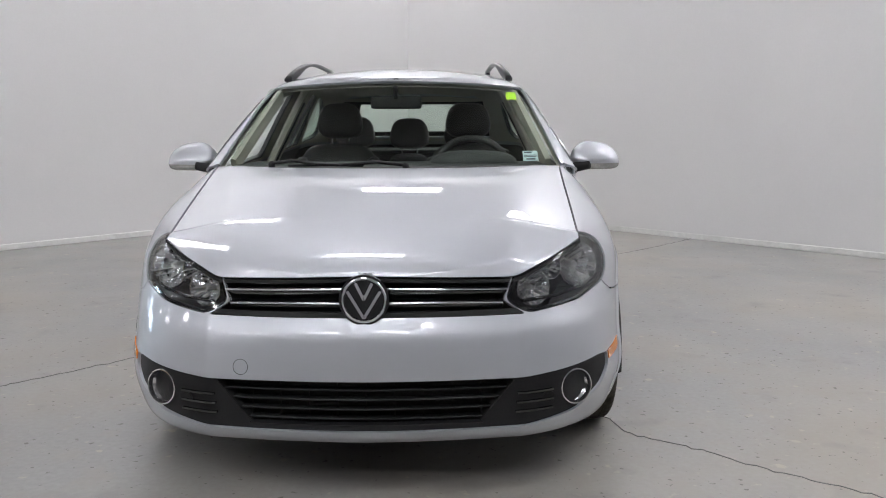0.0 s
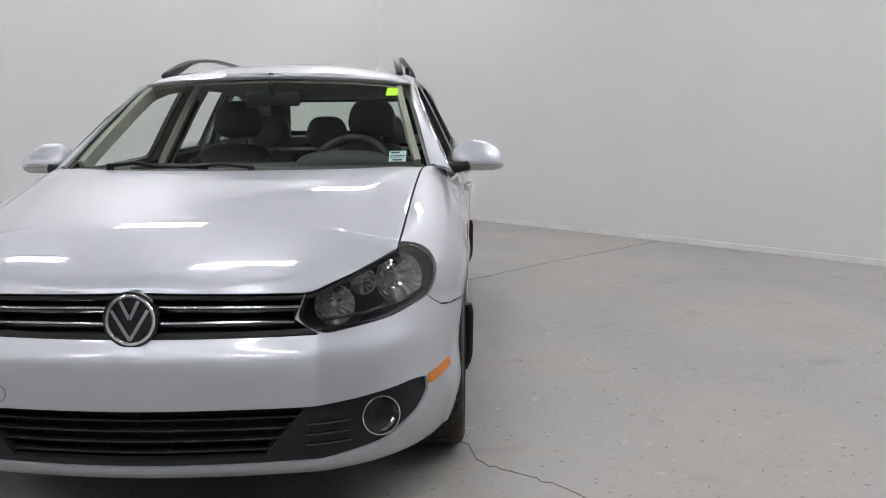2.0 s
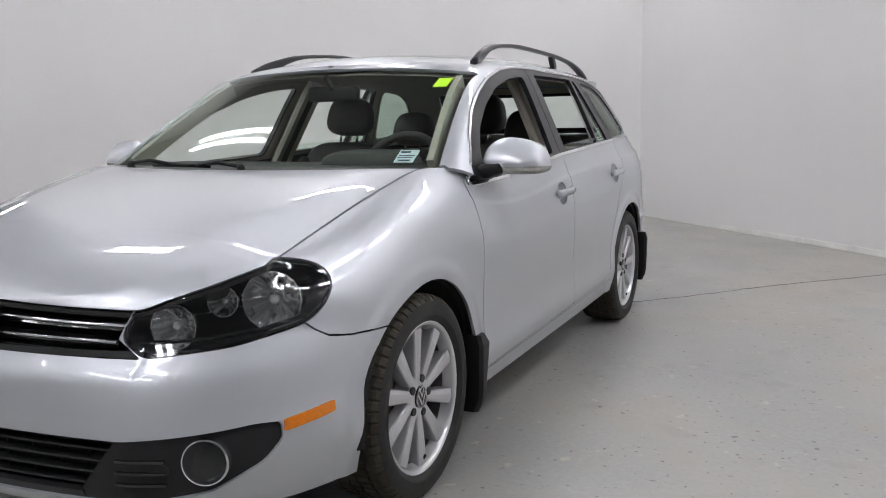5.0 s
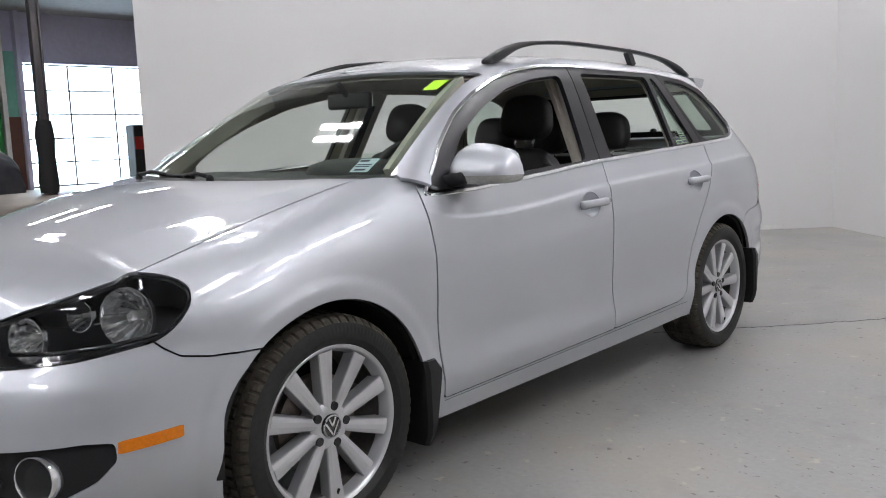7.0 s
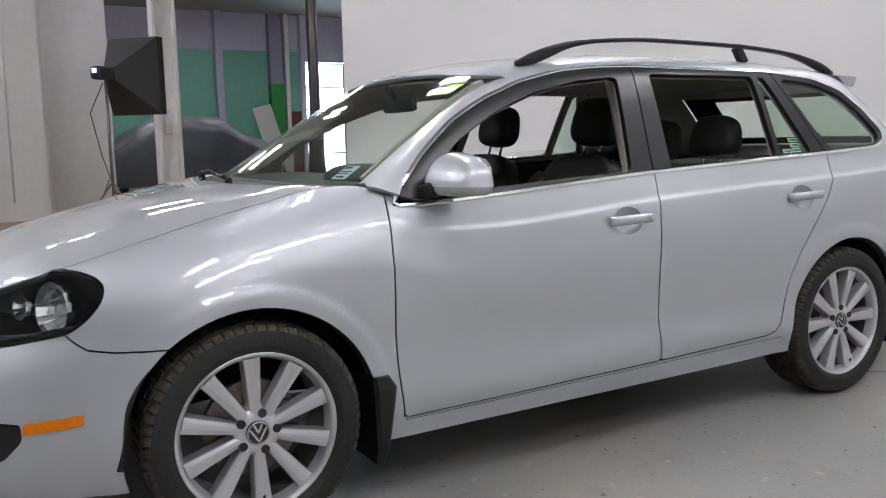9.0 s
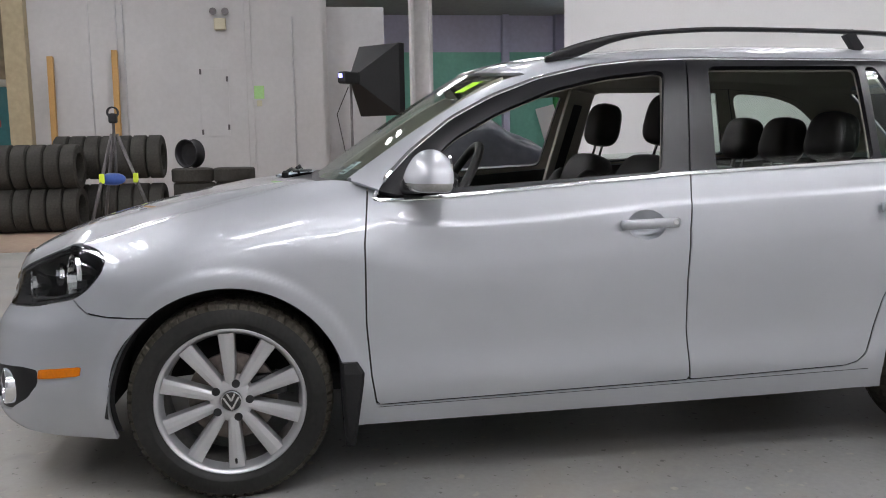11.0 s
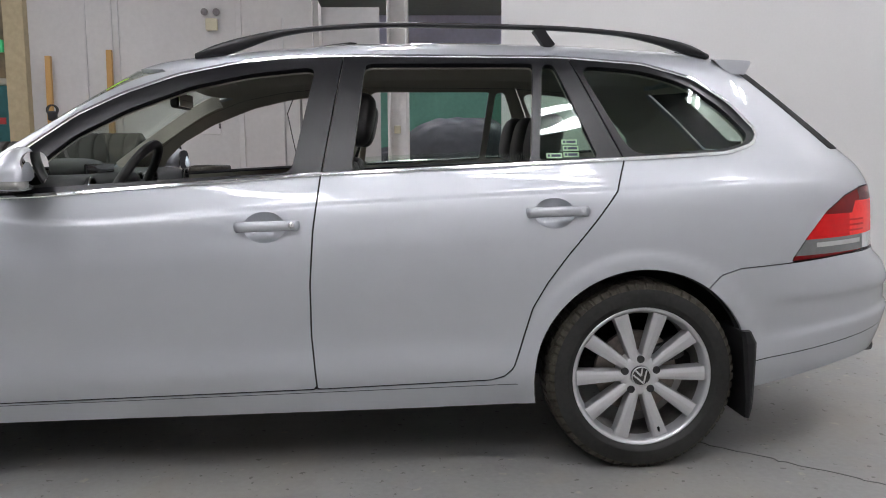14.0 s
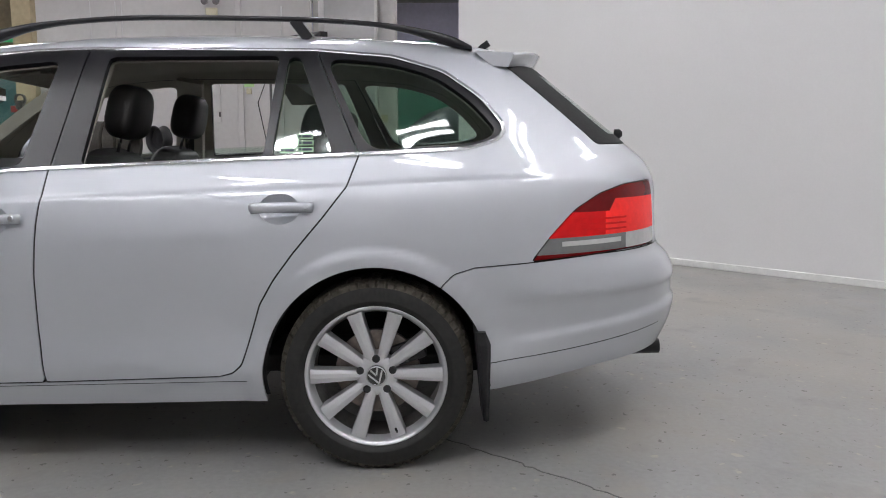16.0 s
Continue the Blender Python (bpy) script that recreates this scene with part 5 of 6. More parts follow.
def wheel_parts(at):
    w = new("wheel")
    w.parent = car
    w["label"] = "ten-spoke silver alloy wheel"
    w.matrix_basis = at
    side, crisp = tyre_mesh()
    tyre = part("tyre", side, RUBBER, w, "black road tyre")
    part("tread", crisp, TREAD, tyre, "dusty worn tread blocks")
    part("rim", lathe([(0.058, 0.2095), (0.066, 0.211), (0.084, 0.219), (0.0925, 0.2215), (0.097, 0.226), (0.0995, 0.232), (0.097, 0.2365), (0.090, 0.2365)], count=96, sharp=40), ALLOY, w, "silver alloy rim")
    part("barrel", lathe([(-0.10, 0.232), (-0.09, 0.214), (0.02, 0.206), (0.058, 0.2092)], count=96, sharp=40), BARREL, w, "dusty inner rim barrel")
    part("hub", lathe([(0.03, 0.075), (0.074, 0.068), (0.081, 0.058), (0.083, 0.046), (0.083, 0.036), (0.078, 0.034), (0.078, 0.0)], count=60, sharp=40), ALLOY, w)
    first = part("spoke", spoke_mesh(), ALLOY, w)
    for k in range(10):
        o = first if k == 0 else first.copy()
        if k:
            scene.collection.objects.link(o)
        o.matrix_basis = Matrix.Rotation(radians(36 * k), 4, "X")
    for k in range(5):
        a = radians(72 * k + 18)
        c = (0, 0.056 * np.sin(a), 0.056 * np.cos(a))
        part("bolt", lathe([(0.078, 0.0128), (0.0855, 0.0128), (0.0865, 0.0112), (0.0852, 0.0095), (0.0852, 0.0)], count=18, at=c), BOLT, w, "dark wheel bolt")
    cap_ = part("centre_cap", lathe([(0.078, 0.033), (0.088, 0.032), (0.090, 0.0295), (0.0885, 0.0285), (0.0885, 0.0)], count=40), GLOSSBLACK, w, "black centre cap with a chrome mark")
    part("cap_ring", lathe([(0.087, 0.0325), (0.0905, 0.0315), (0.091, 0.0295), (0.0885, 0.0285)], count=40), CHROME, w)
    q = 0.0285
    for y0, z0, y1, z1 in ((-0.42, 0.86, 0.0, 0.02), (0.42, 0.86, 0.0, 0.02), (-0.84, 0.45, 0.0, -0.92), (0.84, 0.45, 0.0, -0.92)):
        part("bar", sweep([(0.0892, y0 * q, z0 * q), (0.0892, y1 * q, z1 * q)], (1, 0, 0), [(-0.11 * q, -0.001), (0.11 * q, -0.001), (0.10 * q, 0.0012), (-0.10 * q, 0.0012)]), CHROME, w)
    part("brake_disc", lathe([(0.0, 0.05), (0.0, 0.14), (0.012, 0.142), (0.024, 0.14), (0.024, 0.075), (0.05, 0.07), (0.05, 0.0)], count=48), DISC, w, "worn steel brake disc")
    part("caliper", box(0.06, 0.12, 0.07, (0.015, 0.115, 0.03), 0.012), BOLT, w)
    part("valve", rod([(0.085, 0.0, -0.204), (0.090, 0.0, -0.195), (0.094, 0.0, -0.187)], 0.004, 8), TRIM, w)
    return w


TRACK = 0.7735
w0 = wheel_parts(pose(TRACK, HUBS[0], 0.3165, 2))
copy_thing(w0, pose(-TRACK, HUBS[0], 0.3165, 10, 0, 180))
copy_thing(w0, pose(TRACK, HUBS[1], 0.3165, 19))
copy_thing(w0, pose(-TRACK, HUBS[1], 0.3165, 5, 0, 180))

# joint between sill and door
for s in (1, -1):
    pts = [on_side(y, 0.274 + 0.020 * (y - 0.5), 0.0) for y in np.linspace(0.46, 2.16, 50)]
    part("sill_joint", sweep([p * (s, 1, 1) for p, _ in pts], [n * (s, 1, 1) for _, n in pts], [(-0.0011, -0.002), (0.0011, -0.002), (0.0011, 0.0005), (-0.0011, 0.0005)]), GREYPLASTIC, car)

# joints of the rear bumper
for zfun, y0, y1 in ((lambda y: 0.366 + 0.12 * (y - 2.955), 2.95, 3.56),):
    for s in (1, -1):
        pts = [on_side(y, zfun(y), 0.0) for y in np.linspace(y0, y1, 30)]
        part("bumper_joint", sweep([p * (s, 1, 1) for p, _ in pts], [n * (s, 1, 1) for _, n in pts], [(-0.0016, -0.002), (0.0016, -0.002), (0.0016, 0.0007), (-0.0016, 0.0007)]), GREYPLASTIC, car)


# ---- the car: cabin ----
part("headliner", moved(roof, -0.045), BEIGE, car, "beige headliner")
for fr in frames:
    for piece in halves(fr):
        part("pillar_trim", moved(piece, -0.032), BEIGE, car, "beige inner pillar trim")
for piece in halves(moved(house, -0.03)):
    part("inner_trim", piece, BEIGE, car, "beige cabin trim")
for m in (doors_f, doors_r):
    for piece in halves(m):
        part("door_panel", moved(piece, -0.045), DASH, car, "dark grey inner door panel")
for s in (1, -1):
    pts = [on_front(s * (SCREEN_EDGE(z) - 0.028), z, -0.045)[0] for z in np.linspace(1.03, 1.345, 14)]
    part("screen_pillar_trim", sweep(pts, (s, 0, 0), [(-0.030, -0.014), (0.030, -0.014), (0.034, 0.0), (0.030, 0.012), (-0.030, 0.012)]), BEIGE, car, "beige windscreen pillar trim")
    post = [(s * (on_side(1.53 + 0.17 * (z - 1.0), z)[0][0] - 0.085), 1.53 + 0.17 * (z - 1.0), z) for z in np.linspace(0.72, 1.36, 10)]
    part("centre_pillar_trim", sweep(post, (s, 0, 0), [(-0.060, -0.02), (0.060, -0.02), (0.066, 0.0), (0.056, 0.016), (-0.056, 0.016), (-0.066, 0.0)]), BEIGE, car, "beige centre pillar trim")
    belt_ = [(p_[0] - s * 0.022, p_[1] - 0.004, p_[2]) for p_ in post[2:-1]]
    part("seat_belt", sweep(belt_, (s, 0, 0), [(-0.022, -0.001), (0.022, -0.001), (0.022, 0.001), (-0.022, 0.001)]), DARKBELT, car, "dark woven seat belt strap")
part("cabin_floor", box(1.5, 2.9, 0.06, (0, 1.75, 0.33), 0.01), SHADOWLINER, car)
part("load_cover", box(1.36, 0.62, 0.02, (0, 2.93, 0.97), 0.005), DASH, car, "black load cover")
part("bulkhead", box(1.45, 0.04, 0.55, (0, 0.27, 0.62), 0.01), SHADOWLINER, car)


def seat(x, y, width, head=True, top=1.06):
    ob = new("seat")
    ob.parent = car
    ob["label"] = "black leather car seat with headrest"
    ob.matrix_basis = pose(x, y, 0)
    part("cushion", box(width, 0.52, 0.17, (0, -0.12, 0.56), 0.06, 4), LEATHER, ob)
    h = top - 0.55
    tilt = Matrix.Rotation(radians(-20), 4, "X")
    Q = blob((0, 0, 0), (width / 2, 0.075, h / 2), (0.45, 0.45), 36)
    Q[..., 0] *= 1 - 0.18 * np.clip(Q[..., 2] / (h / 2), 0, 1)
    b = place(grid(Q, lambda p: p), Matrix.Translation((0, 0.17, 0.55 + h / 2)) @ tilt)
    part("backrest", b, LEATHER, ob)
    for sx_ in (-0.30, 0.30):
        part("bolster", place(grid(blob((0, 0, 0), (0.055, 0.08, h * 0.42), (0.8, 0.7), 20), lambda p: p), Matrix.Translation((sx_ * width * 1.35, 0.12, 0.55 + h * 0.45)) @ tilt), LEATHER, ob)
    if head:
        Q = blob((0, 0, 0), (0.128, 0.062, 0.10), (0.6, 0.6), 32)
        Q[..., 0] *= 1 - 0.16 * np.clip(Q[..., 2] / 0.1, -0.2, 1)
        hr = part("headrest", place(grid(Q, lambda p: p), Matrix.Translation((0, 0.305, top + 0.125)) @ Matrix.Rotation(radians(-12), 4, "X")), LEATHER, ob)
        for px in (-0.05, 0.05):
            part("headrest_post", rod([(px, 0.27, top - 0.02), (px, 0.285, top + 0.03), (px, 0.295, top + 0.06)], 0.006, 8), CHROME, ob)
    return ob


seat(0.37, 1.33, 0.50)
seat(-0.37, 1.33, 0.50)
for x, hh in ((0.36, 0.985), (0.0, 0.975), (-0.36, 0.985)):
    seat(x, 2.03, 0.40 if x else 0.32, True, hh)

dash = part("dashboard", box(1.44, 0.50, 0.22, (0, 0.50, 0.885), 0.05, 4), DASH, car, "dark grey dashboard")
part("cluster_hood", grid(blob((0.37, 0.575, 0.985), (0.20, 0.12, 0.065), (0.7, 0.7), 28), lambda p: p - np.array([0.37, 0.575, 0.985])), DASH, dash)
part("instrument_face", box(0.30, 0.01, 0.09, (0.37, 0.688, 0.985), 0.004), GLOSSBLACK, dash)
for x in (0.66, -0.66, 0.1, -0.1):
    v = part("air_vent", lathe([(0.0, 0.05), (0.012, 0.05), (0.012, 0.042), (0.002, 0.040), (0.002, 0.0)], "y", 28, (x, 0.745, 0.94)), TRIM, car, "round air vent")
    part("vent_ring", lathe([(0.010, 0.051), (0.014, 0.048), (0.010, 0.043)], "y", 28, (x, 0.746, 0.94)), CHROME, v)
    for dz in (-0.02, 0.0, 0.02):
        part("vane", box(0.07, 0.01, 0.004, (x, 0.755, 0.94 + dz)), TRIM, v)
part("centre_console", box(0.24, 0.7, 0.25, (0, 1.0, 0.60), 0.03, 3), DASH, car)
tilt = Matrix.Translation((0.37, 0.795, 0.945)) @ Matrix.Rotation(radians(-32), 4, "X")
P = np.array([[((0.18 + 0.017 * np.cos(b)) * np.cos(a), 0.017 * np.sin(b), (0.18 + 0.017 * np.cos(b)) * np.sin(a)) for b in np.linspace(0, 2 * np.pi, 13)] for a in np.linspace(0, 2 * np.pi, 56, endpoint=False)])
wheel_rim = grid(P, lambda p: p - 0.18 * unit(p * (1, 0, 1)), closed=True)
steer = part("steering_wheel", place(wheel_rim, tilt), LEATHER, car, "black leather steering wheel")
part("airbag_hub", place(grid(blob((0, -0.02, -0.01), (0.075, 0.035, 0.06), (0.7, 0.7), 24), lambda p: p), tilt), DASH, steer)
for a in (0, 180, 270):
    c, s_ = np.cos(radians(a)), np.sin(radians(a))
    b = sweep([(0.05 * c, -0.01, 0.05 * s_), (0.17 * c, 0.0, 0.17 * s_)], (0, 1, 0), [(-0.018, -0.006), (0.018, -0.006), (0.016, 0.006), (-0.016, 0.006)])
    bmesh.ops.transform(b, matrix=tilt, verts=b.verts)
    part("wheel_spoke", b, SATIN, steer)
mir = part("cabin_mirror", box(0.25, 0.035, 0.065, (0.0, 0.905, 1.275), 0.014, 3), TRIM, car, "black rear-view mirror")
part("mirror_face", box(0.235, 0.004, 0.052, (0.0, 0.9245, 1.275), 0.001), MIRROR, mir)
part("mirror_stem", rod([(0, 0.89, 1.295), (0, 0.868, 1.325), (0, 0.848, 1.345)], 0.012, 10), TRIM, mir)
for s in (1, -1):
    part("sun_visor", box(0.36, 0.16, 0.015, (s * 0.33, 0.99, 1.362), 0.006, 2, Matrix.Rotation(radians(8), 4, "X")), BEIGE, car)


# papers on the glass
def decal(name, x0, x1, z0, z1, mat, label, lift, bars=(), tilt_=0.0):
    pts = np.array([[on_front(x, z + tilt_ * (x - x0), lift)[0] for z in np.linspace(z0, z1, 4)] for x in np.linspace(x0, x1, 4)])
    ob = part(name, shell(grid(pts, lambda p: np.array([0, -1.0, 0.2]) + 0 * p), 0.0015), mat, car, label)
    for a0, a1, b0, b1 in bars:
        xs, zs = np.linspace(x0 + (x1 - x0) * a0, x0 + (x1 - x0) * a1, 3), np.linspace(z0 + (z1 - z0) * b0, z0 + (z1 - z0) * b1, 2)
        q = np.array([[on_front(x, z, lift + 0.0012)[0] for z in zs] for x in xs])
        part("print_line", shell(grid(q, lambda p: np.array([0, -1.0, 0.2]) + 0 * p), 0.0006), INK, ob)


decal("price_sticker", 0.535, 0.585, 1.290, 1.326, STICKER, "lime green sticker inside the windscreen", -0.007)
decal("permit_label", 0.582, 0.650, 1.018, 1.058, PAPER, "pale blue printed label inside the windscreen", -0.007, ((0.08, 0.6, 0.75, 0.9), (0.08, 0.9, 0.5, 0.56), (0.08, 0.85, 0.35, 0.41), (0.2, 0.8, 0.08, 0.2)))
for y0, z0 in ((2.268, 1.044), (2.325, 1.047), (2.325, 1.068), (2.322, 1.089)):
    q = np.array([[on_side(y, z, -0.006)[0] for z in (z0, z0 + 0.016)] for y in (y0, y0 + 0.052)])
    tag = part("window_label", shell(grid(q, lambda p: np.array([1.0, 0, 0]) + 0 * p), 0.0015), GREENTAG, car, "small pale green label on the rear side glass")
    for y1, y2 in ((0.004, 0.012), (0.016, 0.047)):
        q = np.array([[on_side(y, z, -0.0045)[0] for z in (z0 + 0.004, z0 + 0.012)] for y in (y0 + y1, y0 + y2)])
        part("print_line", shell(grid(q, lambda p: np.array([1.0, 0, 0]) + 0 * p), 0.0006), INK, tag)


# ---- the hall beyond the studio corner ----
BLOCK = material("pale_painted_blockwork", (0.60, 0.59, 0.585), 0.7, grain=0.03, scale=14, bump=0.1, stain=0.05, stain_scale=0.6)
BLUEGREY = material("blue_grey_painted_wall", (0.53, 0.53, 0.68), 0.75, grain=0.05, scale=8, stain=0.08, stain_scale=0.5)
GREENWALL = material("green_painted_wall", (0.20, 0.50, 0.40), 0.6, grain=0.05, scale=8, stain=0.12, stain_scale=0.5)
GREENDEEP = material("deep_green_pilaster", (0.03, 0.28, 0.06), 0.6, grain=0.08, scale=10, stain=0.1, stain_scale=0.7)
TANFLOOR = material("tan_bare_concrete", (0.36, 0.27, 0.20), 0.6, grain=0.08, scale=12, bump=0.05, stain=0.2, stain_scale=0.5)
STEELWHITE = material("white_painted_steel", (0.74, 0.73, 0.72), 0.5, grain=0.05, scale=12, stain=0.1, stain_scale=2)
PANELGREY = material("grey_sheet_door", (0.60, 0.60, 0.605), 0.55, grain=0.04, scale=10, stain=0.06, stain_scale=1)
WOOD = material("raw_pine", (0.52, 0.30, 0.10), 0.6, grain=0.08, scale=60, bump=0.1)
OLDRUBBER = material("old_dusty_rubber", (0.045, 0.043, 0.038), 0.8, grain=0.2, scale=40, bump=0.15, stain=0.2, stain_scale=4, spec=0.25)
TARP = material("dark_grey_tarpaulin", (0.06, 0.066, 0.08), 0.38, grain=0.15, scale=6, bump=0.5, stain=0.2, stain_scale=2)
DARKFABRIC = material("black_fabric", (0.014, 0.014, 0.015), 0.7, grain=0.2, scale=60, bump=0.1)
BROWN = material("brown_weathered_panel", (0.20, 0.16, 0.10), 0.7, grain=0.2, scale=9, stain=0.25, stain_scale=1.5)
TEAL = material("teal_door_paint", (0.03, 0.15, 0.16), 0.5, grain=0.08, scale=15)
DAY = material("daylight_backdrop", (0.8, 0.85, 0.9), 0.9, emit=((0.70, 0.86, 1.0), 11.0))
SIGNGREEN = material("exit_sign_green", (0.05, 0.42, 0.16), 0.4, grain=0.03, scale=30, emit=((0.05, 0.5, 0.2), 0.25))
PALEGREEN = material("pale_green_sheet", (0.45, 0.75, 0.30), 0.6, grain=0.05, scale=30)
YELLOW = material("lime_strap", (0.70, 0.85, 0.05), 0.5, grain=0.05, scale=60)
BLUEBAG = material("blue_plastic_bag", (0.04, 0.10, 0.40), 0.35, grain=0.1, scale=30, bump=0.2)
LEDBLUE = material("blue_status_screen", (0.1, 0.1, 0.5), 0.3, emit=((0.35, 0.35, 1.0), 3.0))
STEELDARK = material("dark_steel", (0.13, 0.12, 0.12), 0.4, 0.6, grain=0.15, scale=30)
CREAM = material("cream_plastic", (0.62, 0.58, 0.42), 0.5, grain=0.04, scale=40)

for gx, gy in ((-13.8, 1.8), (-13.8, 5.0), (-13.8, 8.2), (-16.4, -1.0), (-16.4, 2.2), (-16.4, 5.4), (-16.4, 8.6)):
    ceiling_lamp(gx, gy, 82)
structure("floor_beyond", box(17.5, 38, 0.008, (-15.2, 6, 0.0), 0.0), TANFLOOR, "tan bare concrete floor of the hall beyond", "floor")
WX = -11.6
structure("wall_block", slab((WX - 0.1, 0.46), (WX - 0.1, -4.35), 0, CEIL, 0.2), BLOCK, "pale painted block wall with conduits", "wall")
structure("wall_brown", slab((WX - 0.9, -4.2), (WX - 0.9, -12), 0, CEIL, 0.2), BROWN, "brown weathered wall", "wall")
structure("pillar_brown", box(0.28, 0.34, CEIL, (WX + 0.05, -4.52, CEIL / 2), 0.01), material("tan_post_paint", (0.42, 0.35, 0.22), 0.6, grain=0.1, scale=10), "tan painted pillar at the wall's end", "pillar")
structure("pilaster_1", box(0.06, 0.10, CEIL, (WX + 0.02, -0.80, CEIL / 2), 0.008), BLOCK, "pale wall pilaster", "pilaster")
structure("sheet_door", box(0.08, 1.15, 3.7, (-12.7, 1.05, 1.85), 0.01), PANELGREY, "tall grey sheet-metal sliding door", "door")
structure("door_stop", box(0.7, 0.10, 3.7, (-12.3, 0.50, 1.85), 0.01), BLOCK, "pale return of the block wall", "wall")
FX = -23.5
structure("wall_far_upper", slab((FX, -12), (FX, 9.0), 4.05, CEIL, 0.2), BLUEGREY, "blue-grey painted upper wall", "wall")
structure("wall_far_lower", slab((FX, -12), (FX, 9.0), 0, 4.05, 0.22), GREENWALL, "green painted lower wall", "wall")
structure("wall_over_gate", slab((FX, 9.0), (FX, 24), 3.75, CEIL, 0.2), BLUEGREY, "blue-grey wall above the glazed gate", "wall")
structure("wall_gate_side", slab((FX, 13.4), (FX, 24), 0, 3.75, 0.2), BLUEGREY, "blue-grey wall beside the gate", "wall")
structure("wall_north", slab((FX, 24), (8, 24), 0, CEIL, 0.2), BLUEGREY, "blue-grey hall wall", "wall")
structure("wall_north_east", slab((7.7, 0.3), (7.7, 24), 0, CEIL, 0.2), BLUEGREY, "hall wall", "wall")
for k, (y, wide) in enumerate(((6.35, 0.22), (8.52, 0.14), (9.05, 0.14))):
    structure("pilaster_%d" % (k + 2), box(0.35, wide, CEIL, (FX + 0.2, y, CEIL / 2), 0.02), BLUEGREY if k != 1 else STEELWHITE, "painted wall pilaster", "pilaster")
structure("green_pilaster", box(0.30, 0.42, 3.0, (FX + 0.25, 8.15, 1.5), 0.01), GREENDEEP, "deep green painted wall strip", "pilaster")
structure("pilaster_upper", box(0.30, 0.42, CEIL - 3.0, (FX + 0.25, 8.15, (CEIL + 3.0) / 2), 0.01), material("dusky_lavender_paint", (0.30, 0.30, 0.42), 0.7, grain=0.05, scale=8), "dusky lavender upper part of the painted pilaster", "pilaster")
structure("door_brown", box(0.10, 0.40, 2.15, (FX + 0.18, 8.80, 1.075), 0.01), material("brown_door", (0.12, 0.05, 0.035), 0.5, grain=0.1, scale=15), "narrow brown door in the far wall", "door")
structure("backdrop", box(0.05, 9, 6, (FX - 2.5, 11.5, 2.6)), DAY, "bright daylight outside the gate", "backdrop")
gate = tagged(new("window_1"), "glazed overhead gate with daylight behind", "window", kind="structure")
gate.matrix_basis = pose(FX, 11.3, 0)
for z in (0.06, 0.78, 1.50, 2.22, 2.94, 3.70):
    part("rail", box(0.05, 4.4, 0.045, (0, 0, z), 0.005), STEELDARK, gate)
for y in (-2.15, -0.72, 0.72, 2.15):
    part("mullion", box(0.045, 0.05, 3.7, (0.003, y, 1.87), 0.005), STEELDARK, gate)
for y in (-1.44, 0.0, 1.44):
    for z in (0.42, 1.14, 1.86, 2.58, 3.32):
        part("pane", box(0.012, 1.36, 0.64, (-0.004, y, z)), LENSGLASS, gate)


def column(x, y, w, mat, label, clamp=False):
    ob = empty("steel_column", label, "column", at=pose(x, y, 0))
    part("web", box(w * 0.3, w * 0.9, CEIL, (0, 0, CEIL / 2)), mat, ob)
    for k in (-1, 1):
        part("flange", box(w, 0.05, CEIL, (0, k * w / 2, CEIL / 2), 0.008), mat, ob)
    part("foot_plate", box(w * 1.5, w * 1.5, 0.03, (0, 0, 0.018), 0.005), mat, ob)
    if clamp:
        part("junction_box", box(0.06, 0.10, 0.12, (w / 2 + 0.03, -0.02, 1.36), 0.01), CREAM, ob)
    return ob


column(-9.5, 1.92, 0.28, STEELWHITE, "white painted steel column with a small box", True)
dark = column(-19.5, 8.0, 0.20, STEELDARK, "dark steel column wrapped in padding")
part("padding", lathe([(0.05, 0.22), (0.3, 0.25), (1.0, 0.21), (1.5, 0.24), (1.9, 0.19), (1.92, 0.11)], "z", 24), DARKFABRIC, dark, "black padding round the column")
board = empty("leaning_board", "white board leaning against the far wall", "board", at=pose(FX + 0.82, 7.85, 0.0, 0, -9, 0))
part("sheet", box(0.04, 0.62, 2.35, (0.0, 0, 1.19), 0.004, turn=Matrix.Rotation(radians(14), 4, "X")), WALLWHITE, board)


# cabinet by the gate
cab = empty("tool_cabinet", "tall black cabinet with a red drawer front by the gate", "cabinet", at=pose(FX + 1.0, 12.15, 0))
part("body", box(0.5, 0.46, 1.85, (0, 0, 0.925), 0.02), DARKFABRIC, cab)
part("drawer_front", box(0.02, 0.42, 0.40, (0.256, 0, 1.28), 0.006), material("red_enamel", (0.35, 0.02, 0.02), 0.4, grain=0.05, scale=20), cab, "red drawer front")
part("handle", rod([(0.285, -0.12, 1.40), (0.292, 0, 1.40), (0.285, 0.12, 1.40)], 0.008, 8), STEELDARK, cab)

